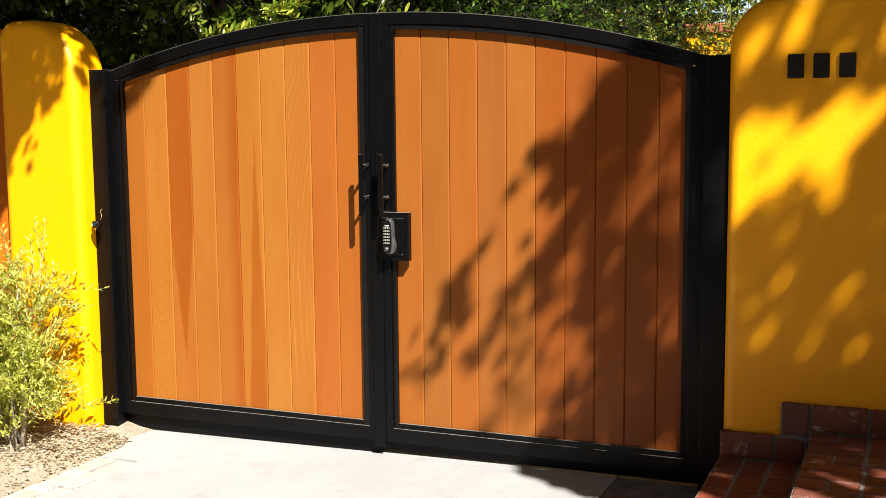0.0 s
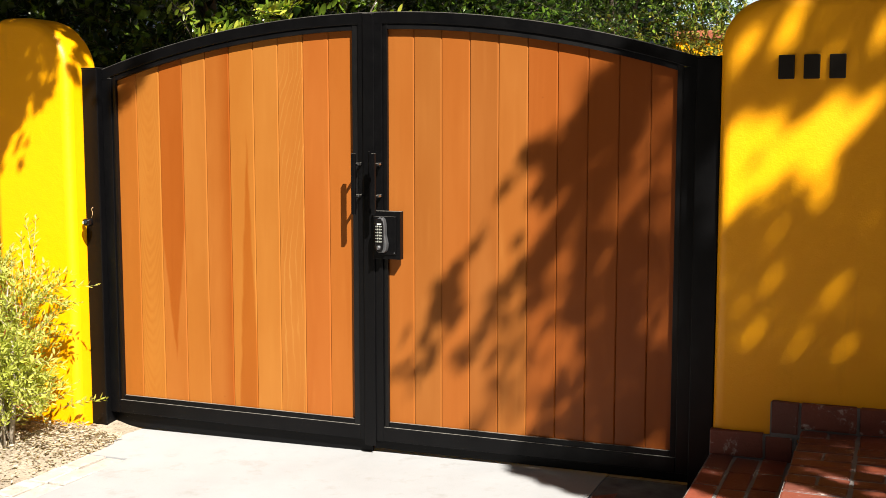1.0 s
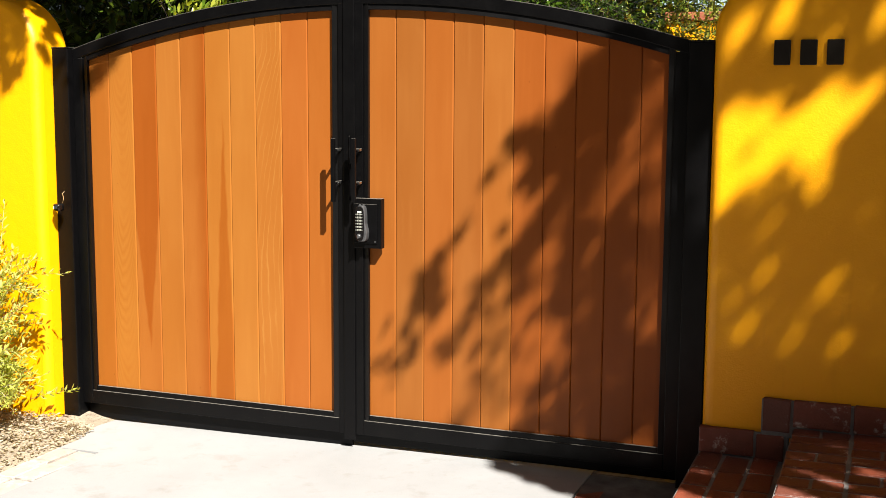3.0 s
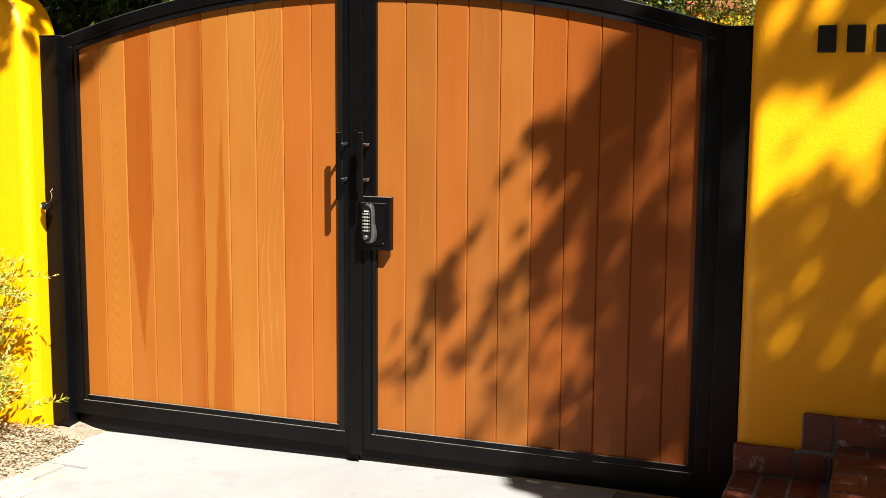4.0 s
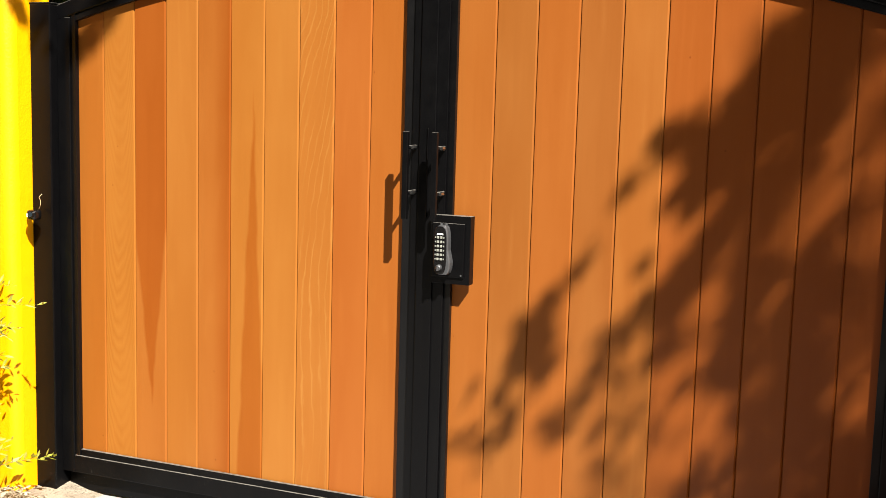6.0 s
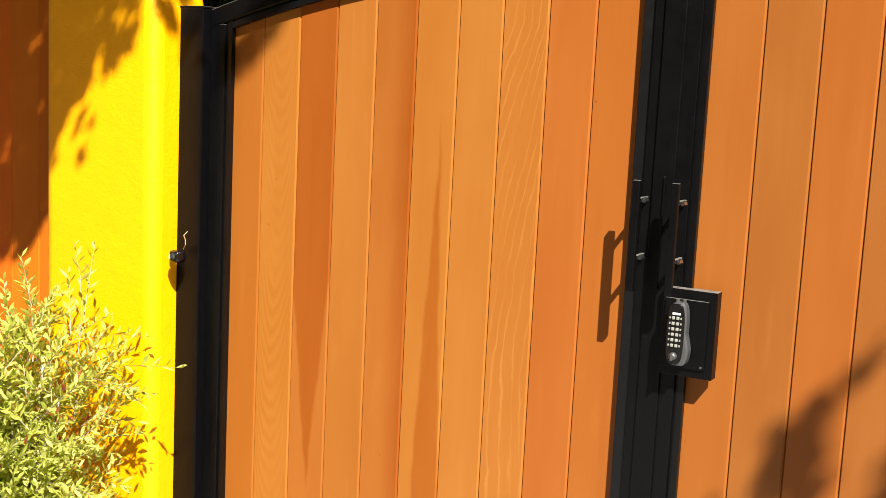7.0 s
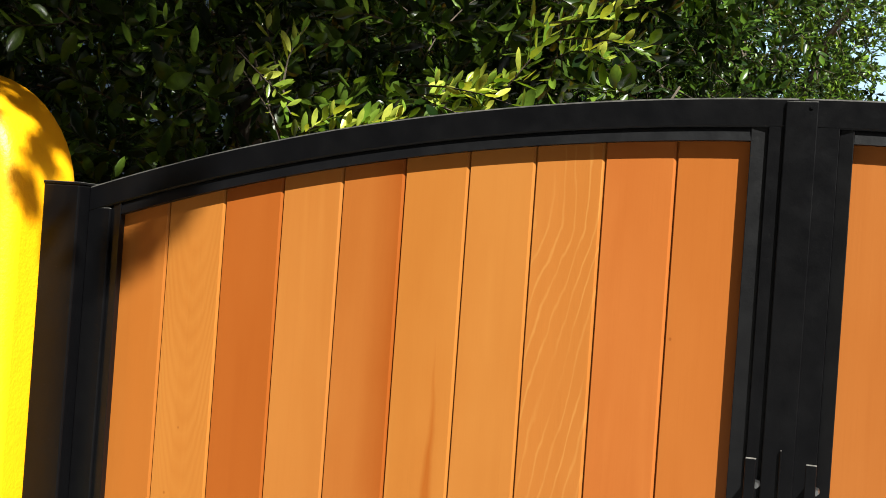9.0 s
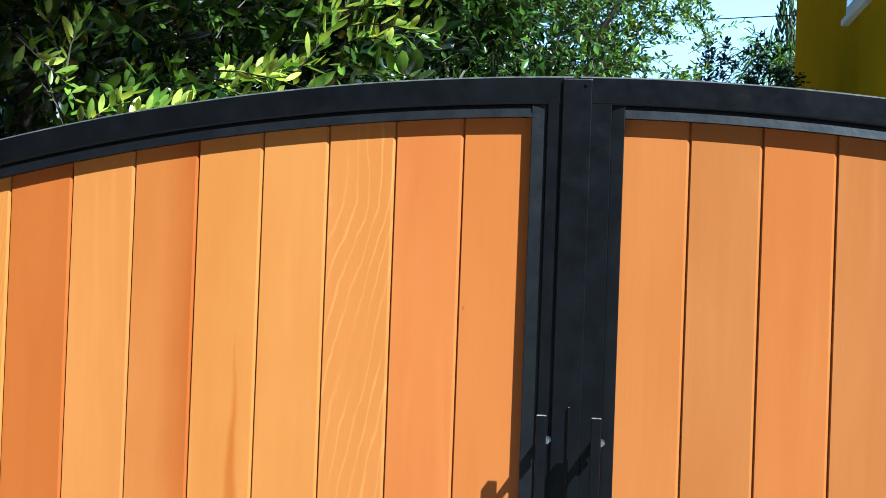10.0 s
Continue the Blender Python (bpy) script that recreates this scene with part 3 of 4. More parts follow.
def brick_mesh(l, w, h, mat, rng):
    """A worn brick, slightly out of true."""
    bm = box(-l / 2, l / 2, -w / 2, w / 2, -h / 2, h / 2, min(l, w, h) * 0.12, 2)
    for v in bm.verts:
        v.co += Vector(rng.uniform(-0.0022, 0.0022, 3))
    me = bpy.data.meshes.new("brick")
    bm.to_mesh(me)
    bm.free()
    me.materials.append(mat)
    return me


def lay(meshes, parent, at, rng, turn=0.0, name="brick"):
    ob = new(name, meshes[int(rng.integers(len(meshes)))])
    ob.parent = parent
    ob.location = at
    ob.rotation_euler = (rng.normal(0, 0.008), rng.normal(0, 0.008), turn + rng.normal(0, 0.008))
    return ob


brng = np.random.default_rng(4)
long_bricks = [brick_mesh(0.204, 0.094, 0.060, BRICK, brng) for _ in range(5)]
half_bricks = [brick_mesh(0.101, 0.094, 0.060, BRICK, brng) for _ in range(4)]
skirt_bricks = [brick_mesh(0.205, 0.030, 0.100, LIMED, brng) for _ in range(4)]
upper_ends = [brick_mesh(0.100, 0.030, 0.126, BRICK, brng) for _ in range(2)]
skirt_ends = [brick_mesh(0.100, 0.030, 0.100, LIMED, brng) for _ in range(3)]
# lower tread: bricks laid end-on to the wall
for j in range(5):
    for i in range(3):
        lay(long_bricks, steps, (0.053 + i * 0.104, -0.108 - j * 0.212 - (0.03 if i == 1 else 0), 0.151), brng, math.pi / 2)
# upper tread: courses in bands, the joint between the bands running through
for j in range(10):
    for band in range(5):
        x = 0.352 + band * 0.216
        for w in ([0.214] if (j + band) % 3 else [0.107, 0.107]):
            lay(long_bricks if w > 0.2 else half_bricks, steps, (x + w / 2, -0.055 - j * 0.102, 0.281), brng)
            x += w
# skirting bricks set on edge against the wall
skirt = empty("brick_skirting", (1.55, -0.1, 0), "row of red bricks on edge along the foot of the wall", "skirting")
lay(skirt_bricks, skirt, (0.108, -0.010, 0.236), brng)
lay(skirt_ends, skirt, (0.272, -0.010, 0.226), brng)
lay(upper_ends, skirt, (0.292, -0.012, 0.356), brng)
for k in range(5):
    lay(skirt_bricks, skirt, (0.456 + k * 0.217, -0.010, 0.368), brng)
part("mortar_bed", box(0.003, 0.340, -0.016, 0.004, 0.10, 0.280, 0.004), MORTAR, skirt)
part("mortar_bed", box(0.236, 1.6, -0.017, 0.004, 0.270, 0.415, 0.004), MORTAR, skirt)

# ---------------------------------------------------------------- brick borders of the driveway
border_west = tagged(part("pavement", box(-1.245, -1.032, -3.9, -0.465, -0.2, -0.042), MORTAR),
                     "strip of pale worn bricks along the soil bed", "paving", kind="structure")
pavers = [brick_mesh(0.100, 0.200, 0.05, PAVER, brng) for _ in range(5)]
red_pavers = [brick_mesh(0.100, 0.200, 0.05, BRICK, brng) for _ in range(5)]
for k in range(15):
    for i in range(2):
        lay(pavers, border_west, (-1.192 + i * 0.106, -0.57 - k * 0.208, -0.054 + 0.004 * brng.uniform(-1, 1)), brng)
border_east = tagged(part("pavement", box(1.102, 1.553, -3.0, 0.6, -0.2, -0.012), MORTAR),
                     "band of red paving bricks beside the steps", "paving", kind="structure")
for k in range(12):
    for i in range(4):
        lay(red_pavers, border_east, (1.160 + i * 0.106, -0.30 - k * 0.208 - 0.1 * (i % 2), -0.024), brng)
for k in range(3):
    part("concrete_patch", box(1.104, 1.552, 0.6 - 0.30 * (k + 1) - 0.0, 0.598 - 0.30 * k, -0.05, 0.001, 0.004), DARK_CONCRETE, border_east)

# ---------------------------------------------------------------- soil bed with dry litter
def soil_bed():
    bm = bmesh.new()
    nx, ny = 50, 70
    grid = []
    for i in range(nx + 1):
        col = []
        for j in range(ny + 1):
            x, y = -3.6 + 2.36 * i / nx, -3.2 + 3.3 * j / ny
            rise = min(1.0, (-1.24 - x) / 0.25)
            z = -0.042 + rise * 0.045 + 0.022 * noise.fractal(Vector((x * 4, y * 4, 0)), 1.0, 2.0, 4) * rise
            col.append(bm.verts.new((x, y, z)))
        grid.append(col)
    for i in range(nx):
        for j in range(ny):
            bm.faces.new((grid[i][j], grid[i + 1][j], grid[i + 1][j + 1], grid[i][j + 1]))
    return bm


tagged(part("soil_bed", soil_bed(), SOIL, smooth=True), "planting bed of dry brown soil beside the pillar", "soil", kind="structure")


def litter():
    rng = np.random.default_rng(12)
    n = 2600
    x = -1.26 - np.abs(rng.normal(0, 0.45, n))
    y = -0.19 - np.abs(rng.normal(0, 0.33, n))
    ok = (x > -3.5) & (y > -2.2)
    x, y = x[ok], y[ok]
    z = np.minimum(1, (-1.24 - x) / 0.25) * 0.045 - 0.03 + rng.uniform(-0.005, 0.02, len(x))
    a = rng.uniform(0, 2 * math.pi, len(x))
    ways = np.stack([np.cos(a), np.sin(a), rng.normal(0, 0.2, len(x))], 1)
    me = leaves("leaf_litter", np.stack([x, y, z], 1), ways, rng.uniform(0.010, 0.032, len(x)), LITTER, rng, 0.35, 0.5)
    tagged(new("leaf_litter", me), "scattered dry brown leaves on the soil", "leaf litter", kind="stuff")


litter()


# ---------------------------------------------------------------- plants
def spray(rng, bases, ways, lengths, count, size, spread=0.9, lift=0.25, scales=None):
    """Leaves set alternately along many twigs. Returns places, directions, sizes and the twigs' lines."""
    P, D, S, lines = [], [], [], []
    for b, w, L, g in zip(bases, ways, lengths, scales or [1.0] * len(lengths)):
        w = Vector(w).normalized()
        u = w.orthogonal().normalized()
        u.rotate(Matrix.Rotation(rng.uniform(0, 6.28), 3, w))
        v = w.cross(u)
        bend = Vector(rng.normal(0, 0.18, 3)) + Vector((0, 0, -0.12))
        pts = [Vector(b) + w * (L * q) + bend * (L * q * q) for q in (0, 0.35, 0.7, 1.0)]
        lines.append(pts)
        n = max(3, int(count * rng.uniform(0.7, 1.3)))
        for k in range(n):
            q = 0.15 + 0.85 * k / max(1, n - 1)
            at = Vector(b) + w * (L * q) + bend * (L * q * q)
            ang = k * 2.4 + rng.normal(0, 0.3)
            side = u * math.cos(ang) + v * math.sin(ang)
            out = w * (0.35 + 0.7 * q) + side * spread + Vector((0, 0, lift))
            P.append(at)
            D.append(out)
            S.append(g * size * rng.uniform(0.65, 1.2) * (1.0 - 0.25 * (q > 0.9)))
    return [tuple(p) for p in P], [tuple(d) for d in D], S, lines


def twig_mesh(lines, r, mat, name="twigs"):
    """Thin three-sided stems in one mesh."""
    V, F = [], []
    for pts in lines:
        base = len(V)
        for i, p in enumerate(pts):
            rr = r * (1 - 0.25 * i)
            for k in range(3):
                a = 2.094 * k
                V.append((p.x + rr * math.cos(a), p.y + rr * math.sin(a), p.z + rr * math.cos(a + 1)))
        for i in range(len(pts) - 1):
            for k in range(3):
                a, b = base + 3 * i + k, base + 3 * i + (k + 1) % 3
                F.append((a, b, b + 3, a + 3))
    return mesh_of(name, V, F, mat)


def plant(name, base, limbs, bases, ways, lengths, count, size, leafmat, bark, seed, label, category,
          ratio=0.42, spread=0.9, lift=0.25, droop=0.0, twig=0.003, group="", scales=None, detail=1, every=1):
    """A tree or shrub: an empty at its foot with stems, twigs and a crown of leaves."""
    rng = np.random.default_rng(seed)
    ob = empty(name, base, label, category, group)
    off = Vector(base)
    for pts, radii in limbs:
        part("trunk" if radii[0] > 0.03 else "stem", tube([Vector(p) - off for p in pts], radii, 8), bark, ob, smooth=True)
    P, D, S, lines = spray(rng, bases, ways, lengths, count, size, spread, lift, scales)
    P, D, S = np.array(P), np.array(D), np.array(S)
    if base[1] > 0:
        ok = P[:, 1] + np.minimum(0, D[:, 1] / np.linalg.norm(D, axis=1)) * S > 0.10
        ok &= (P[:, 1] > 0.36) | (P[:, 0] > -1.5)
        P, D, S = P[ok], D[ok], S[ok]
        lines = [pts for pts in lines if min(q.y for q in pts) > 0.10]
    P = P - np.array(base)
    crown = new("foliage", leaves("foliage", P, D, S, leafmat, rng, ratio, 0.25, droop, detail))
    crown.parent = ob
    tagged(crown, kind="stuff")
    stems = new("branchwork", twig_mesh([[p - off for p in pts] for pts in lines[::every]], twig, bark))
    stems.parent = crown
    tagged(stems, kind="stuff")
    return ob


def cloud(rng, n, lo, hi, keep):
    """n points in a box for which keep holds."""
    out = []
    while len(out) < n:
        p = rng.uniform(lo, hi)
        if keep(p):
            out.append(p)
    return np.array(out)


# slim-leaved shrub in the bed before the pillar
def shrub():
    rng = np.random.default_rng(21)
    foot = Vector((-1.62, -0.60, 0.0))
    limbs, tips = [], []
    for k in range(15):
        a = rng.uniform(0, 6.28)
        reach = rng.uniform(0.05, 0.38)
        top = foot + Vector((math.cos(a) * reach - 0.20, math.sin(a) * reach * 0.6 + 0.03, rng.uniform(0.26, 0.74)))
        mid = foot.lerp(top, 0.5) + Vector((0, 0, 0.10))
        f = foot + Vector((rng.normal(0, 0.04), rng.normal(0, 0.03), -0.02))
        limbs.append(([f, mid, top], [0.006, 0.004, 0.0025]))
        tips += [top, mid, f.lerp(mid, 0.75), mid.lerp(top, 0.5)]
    limbs.append(([foot + Vector((0.02, 0.02, -0.03)), foot + Vector((0.035, 0.03, 0.22)), foot + Vector((0.02, 0.05, 0.5))], [0.016, 0.013, 0.008]))
    bases, ways, lengths = [], [], []
    for t in tips:
        for _ in range(15):
            bases.append(t + Vector(rng.normal(0, 0.065, 3)))
            ways.append(Vector((rng.normal(0, 1), rng.normal(0, 0.7), rng.uniform(0.0, 0.9))))
            lengths.append(rng.uniform(0.12, 0.26))
    # a long spray that reaches across the pillar's corner, and one that stands up
    for b, w, L in (((-1.60, -0.42, 0.72), (1.0, 0.18, 0.22), 0.24), ((-1.62, -0.40, 0.66), (1.0, 0.15, 0.20), 0.22),
                    ((-1.64, -0.37, 0.74), (0.15, 0.05, 1.0), 0.36),
                    ((-1.63, -0.36, 0.84), (0.12, 0.05, 1.0), 0.26), ((-1.66, -0.38, 0.80), (-0.2, 0.1, 1.0), 0.22)):
        bases.append(Vector(b)), ways.append(Vector(w)), lengths.append(L)
    for _ in range(26):
        bases.append(Vector((rng.uniform(-1.98, -1.60), rng.uniform(-0.55, -0.32), rng.uniform(0.50, 0.76))))
        ways.append(Vector((rng.normal(0.1, 0.35), 0.1, 1.0)))
        lengths.append(rng.uniform(0.14, 0.24))
    for _ in range(30):
        bases.append(Vector((rng.uniform(-1.80, -1.54), rng.uniform(-0.46, -0.26), rng.uniform(0.10, 0.72))))
        ways.append(Vector((rng.uniform(0.1, 0.9), 0.15, rng.uniform(-0.1, 0.9))))
        lengths.append(rng.uniform(0.12, 0.24))
    bush = plant("shrub", tuple(foot), limbs, bases, ways, lengths, 20, 0.040, NANDINA, PALEBARK, 22,
                 "fine-leaved yellow-green shrub in the soil bed", "shrub", 0.30, 0.85, 0.25, 0.05, 0.0018)
    P, D, S, _ = spray(rng, bases[::23], ways[::23], lengths[::23], 7, 0.040, 0.85)
    red = new("ruddy_foliage", leaves("ruddy_foliage", np.array(P) - np.array(foot), D, S, RUDDY, rng, 0.30))
    red.parent = bush
    tagged(red, "reddish young leaves", kind="stuff")
    return bush


shrub()


# broad-leaved trees crowding behind the gate
def hedge_tree(seed, cx, cy, n, x0, x1, y0, y1, z0, z1, size, count, mat, label, detail=1):
    rng = np.random.default_rng(seed)
    pts = cloud(rng, n, (x0, y0, z0), (x1, y1, z1),
                lambda p: noise.noise(Vector((p[0] * 1.6, p[1] * 1.6 + seed, p[2] * 1.6))) > -0.15
                and ((p[0] - (x0 + x1) / 2) / (x1 - x0)) ** 2 + ((p[2] - (z0 + z1) / 2) / (z1 - z0)) ** 2 < 0.27)
    ways = [Vector((rng.normal(0.15, 0.5), -0.55 + rng.normal(0, 0.5), rng.normal(0.15, 0.45))) for _ in pts]
    limbs = [([(cx, cy, -0.05), (cx + 0.05, cy, 1.0), (cx, cy + 0.1, z1 * 0.6)], [0.09, 0.075, 0.04])]
    for _ in range(4):
        q = pts[int(rng.integers(len(pts)))]
        limbs.append(([(cx, cy, z1 * rng.uniform(0.2, 0.5)), ((cx + q[0]) / 2, (cy + q[1]) / 2, (z1 * 0.4 + q[2]) / 2), tuple(q)], [0.035, 0.024, 0.008]))
    return plant("tree", (cx, cy, 0.0), limbs, pts, ways, rng.uniform(0.18, 0.36, n), count, size, mat, BARK, seed + 1,
                 label, "tree", 0.40, 0.8, 0.15, 0.08, group="trees behind the gate", detail=detail)


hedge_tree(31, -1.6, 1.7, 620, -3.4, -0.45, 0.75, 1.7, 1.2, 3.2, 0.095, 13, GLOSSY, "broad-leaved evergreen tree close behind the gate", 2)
hedge_tree(33, -4.2, 1.6, 1300, -6.0, -2.2, 0.5, 2.2, 0.8, 3.8, 0.080, 13, SHADED_HEDGE, "dark evergreen tree behind the yellow pillar", 2)
hedge_tree(35, -3.0, 4.0, 3000, -7.0, -0.25, 2.6, 4.4, 0.9, 4.2, 0.085, 15, SHADED_HEDGE, "dense dark evergreen tree shading the yard")
# dense high crown added to keep the sky's light off the foliage below
hedge_tree(47, -2.4, 2.3, 1700, -6.5, -0.3, 1.2, 3.6, 2.9, 6.5, 0.12, 14, SHADED_HEDGE, "tall evergreen tree added to block the sky over the others")
hedge_tree(37, -0.8, 7.6, 4600, -4.4, 0.70, 6.0, 8.2, 1.6, 6.2, 0.062, 17, TREE, "sunlit green tree at the back of the yard")
hedge_tree(39, 1.15, 2.2, 900, 0.50, 1.80, 1.5, 2.6, 0.9, 2.10, 0.034, 15, BUSH, "bright yellow-green bush before the garden wall")
hedge_tree(41, 1.5, 12.0, 420, 0.75, 2.1, 11.5, 12.5, 2.2, 4.35, 0.09, 12, DARKLEAF, "dark blue-green bush in the distance")
# near-black leaves on the next two stand for shade on green trees
hedge_tree(45, -2.5, 10.0, 4200, -6.0, 0.30, 9.2, 10.6, 0.9, 5.6, 0.11, 15, SHADED_HEDGE, "green tree behind the others at the back", 0)
hedge_tree(43, -7.0, 10.5, 2600, -11.0, -1.0, 9.8, 11.6, 0.6, 6.5, 0.12, 16, SHADED_HEDGE, "tall green tree beyond the yard", 0)
hedge_tree(49, -4.5, 5.4, 1700, -10.0, -0.7, 4.7, 6.0, 0.6, 5.0, 0.16, 14, SHADED_HEDGE, "dark evergreen tree filling the back of the yard", 0)

hedge_tree(53, -0.9, 5.2, 1500, -2.2, 0.0, 4.6, 5.6, 1.4, 4.4, 0.055, 15, SHADED_HEDGE, "small-leaved dark tree between the others")

# sunlit sprays reaching up over the gate, the sun put into their brighter leaf colour
def lit_sprays():
    rng = np.random.default_rng(81)
    b, w, L = [], [], []
    for base, way, n in (((-1.18, 0.42, 1.93), (1.0, 0.0, 0.22), 4), ((-1.40, 0.52, 2.17), (0.75, -0.1, -0.75), 3), ((-0.88, 0.50, 2.07), (1.0, -0.1, 0.10), 6),
                         ((-1.36, 0.55, 2.10), (-0.3, 0.0, 0.9), 2), ((-0.30, 0.75, 2.10), (1.0, 0.0, 0.2), 1), ((-0.66, 0.7, 2.30), (1.0, 0.0, 0.3), 2)):
        for _ in range(n):
            b.append(Vector(base) + Vector(rng.normal(0, 0.03, 3)))
            w.append(Vector(way) + Vector(rng.normal(0, 0.15, 3)))
            L.append(rng.uniform(0.18, 0.28))
    for _ in range(12):
        b.append(Vector((rng.uniform(-1.15, -0.5), rng.uniform(0.55, 1.1), rng.uniform(1.9, 2.5))))
        w.append(Vector((rng.normal(0.5, 0.5), -0.4, rng.normal(0.2, 0.5))))
        L.append(rng.uniform(0.12, 0.26))
    limbs = [([(-0.95, 0.8, -0.05), (-0.98, 0.75, 1.0), (x, y, z)], [0.014, 0.010, 0.003])
             for x, y, z in ((-1.2, 0.45, 1.93), (-1.40, 0.52, 2.2), (-0.85, 0.5, 2.08), (-0.32, 0.75, 2.14))]
    plant("shrub", (-0.95, 0.8, 0.0), limbs, b, w, L, 15, 0.056, LIT_SPRAY, BARK, 82, "sunlit green sprays of the tree behind the gate", "shrub",
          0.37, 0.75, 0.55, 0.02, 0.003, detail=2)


lit_sprays()

# ---------------------------------------------------------------- coping of the back wall
coping = empty("wall_coping", (0.80, 3.125, 2.06), "red brick coping along the back wall", "coping")
coping_bricks = [brick_mesh(0.100, 0.300, 0.06, COPING, brng) for _ in range(4)]
for k in range(30):
    lay(coping_bricks, coping, (0.05 + k * 0.108, 0, 0.031), brng)

# ---------------------------------------------------------------- neighbouring house
house = empty("house", (2.60, 8.2, 0), "yellow stucco two-storey house with a white-framed window", "house")
body = part("wall", box(0, 8, 0, 7.5, -0.1, 6.6, 0.02), HOUSE, house)
part("roof", box(-0.35, 8.35, -0.35, 7.85, 6.6, 6.85, 0.03), WHITE, house)
win = part("window_frame", box(-0.05, -0.002, 1.35, 3.25, 4.60, 5.90, 0.01), WHITE, house, "white window frame")
part("pane", box(-0.058, -0.052, 1.45, 2.26, 4.70, 5.80), GLASS, win)
part("pane", box(-0.058, -0.052, 2.34, 3.15, 4.70, 5.80), GLASS, win)
part("sill", box(-0.09, -0.003, 1.28, 3.32, 4.52, 4.595, 0.01), WHITE, win)

k = Mat("pale_sky", 1.0)
grad = k.ramp(k.span(k.n("SeparateXYZ", Vector=k.co.outputs["Object"]).outputs[2], 0, 40, 0, 1), (0.0, (0.72, 0.90, 1.0)), (1.0, (0.33, 0.62, 1.0)))
k.put(grad, k.b.inputs["Emission Color"])
k.b.inputs["Emission Strength"].default_value = 0.45
k.color((0.0, 0.0, 0.0))
tagged(part("backdrop", box(-14, 26, 80, 80.2, -0.2, 42), k.m), "pale blue summer sky far behind", "sky", kind="structure")

# slender cypress and palm far off, cables across the sky
def cypress(x, y, h):
    rng = np.random.default_rng(51)
    b, w = [], []
    for _ in range(420):
        z = rng.uniform(0.4, h)
        r = 0.55 * (1 - z / h) ** 0.6 * rng.uniform(0.5, 1)
        a = rng.uniform(0, 6.28)
        b.append((x + r * math.cos(a), y + r * math.sin(a), z))
        w.append((0.3 * math.cos(a), 0.3 * math.sin(a), 1))
    plant("cypress", (x, y, 0), [([(x, y, -0.05), (x, y, h * 0.9)], [0.12, 0.02])], b, w, rng.uniform(0.3, 0.6, 420), 9, 0.2,
          CYPRESS, BARK, 52, "slender dark cypress in the distance", "tree", 0.3, 0.35, 0.5)


cypress(3.95, 26.0, 9.3)


def palm(x, y, h):
    rng = np.random.default_rng(55)
    b, w, L = [], [], []
    for k in range(26):
        a = k * 2.4
        b.append((x, y, h))
        w.append((math.cos(a), math.sin(a), rng.uniform(-0.3, 0.9)))
        L.append(rng.uniform(1.1, 1.5))
    plant("palm", (x, y, 0), [([(x, y, -0.05), (x + 0.1, y, h * 0.5), (x, y, h)], [0.16, 0.13, 0.12])], b, w, L, 40, 0.42,
          TREE, BARK, 56, "green palm beside the distant house", "tree", 0.09, 0.9, 0.0, 0.35)


palm(3.3, 20.0, 5.6)
for k, z in enumerate((5.55, 5.95, 6.35)):
    far = Vector((-26.0, 34.0, z + 5.0))
    near = Vector((2.62, 15.6, z))
    pts = [near.lerp(far, q) - Vector((0, 0, 3.0 * q * (1 - q))) for q in np.linspace(0, 1, 14)]
    tagged(part("overhead_cable", tube(pts, 0.011, 5), CABLE), "thin dark overhead cable fixed to the house", "cable", "overhead cables")

# ---------------------------------------------------------------- timber side gate beyond the pillar
side_gate = empty("side_gate", (-2.6, -0.05, 0), "orange-brown stained timber gate beside the yellow pillar", "gate")
for k in range(9):
    bm = box(-0.066, 0.066, -0.012, 0.012, -0.95, 1.0, 0.003)
    ob = part("board", bm, STAINED, side_gate, at=(0.507 - k * PITCH, 0.0, 1.0))
    ob.color = (0.46 + 0.05 * (k % 3), 0.120 + 0.018 * (k % 2), 0.010, 1)
part("rail", box(-0.64, 0.575, 0.0125, 0.05, 0.3, 0.40, 0.003), STAINED, side_gate).color = (0.44, 0.12, 0.012, 1)
part("rail", box(-0.64, 0.575, 0.0125, 0.05, 1.6, 1.70, 0.003), STAINED, side_gate).color = (0.44, 0.12, 0.012, 1)


# ---------------------------------------------------------------- street tree that throws the dappled shade
def near(u, w, u0, w0, u1, w1, r):
    """True within r of a line in the gate's plane."""
    du, dw = u1 - u0, w1 - w0
    q = min(1.0, max(0.0, ((u - u0) * du + (w - w0) * dw) / (du * du + dw * dw)))
    return (u - u0 - q * du) ** 2 + (w - w0 - q * dw) ** 2 < r * r


# boughs that cross the sun, as their shade falls on the gate: ends, half width, thickness of leaf
HIGH_BOUGHS = [(1.17, 1.73, 1.02, 1.47, 0.108, 2), (1.23, 1.75, 1.16, 1.47, 0.072, 2), (0.97, 1.49, 0.80, 1.23, 0.090, 1.6), (0.88, 1.45, 0.74, 1.37, 0.043, 1.2),
               (0.78, 1.24, 0.71, 1.15, 0.039, 1.2), (1.02, 1.42, 0.92, 1.11, 0.072, 1.2), (1.10, 1.42, 0.98, 1.02, 0.058, 1.1), (1.34, 1.29, 1.27, 1.19, 0.032, 0.8),
               (0.65, 1.25, 0.55, 1.15, 0.029, 0.35), (1.30, 1.70, 1.26, 1.56, 0.041, 1.2), (1.17, 1.38, 1.08, 1.31, 0.048, 1.3), (-1.41, 1.60, -1.24, 1.75, 0.05, 1.3)]
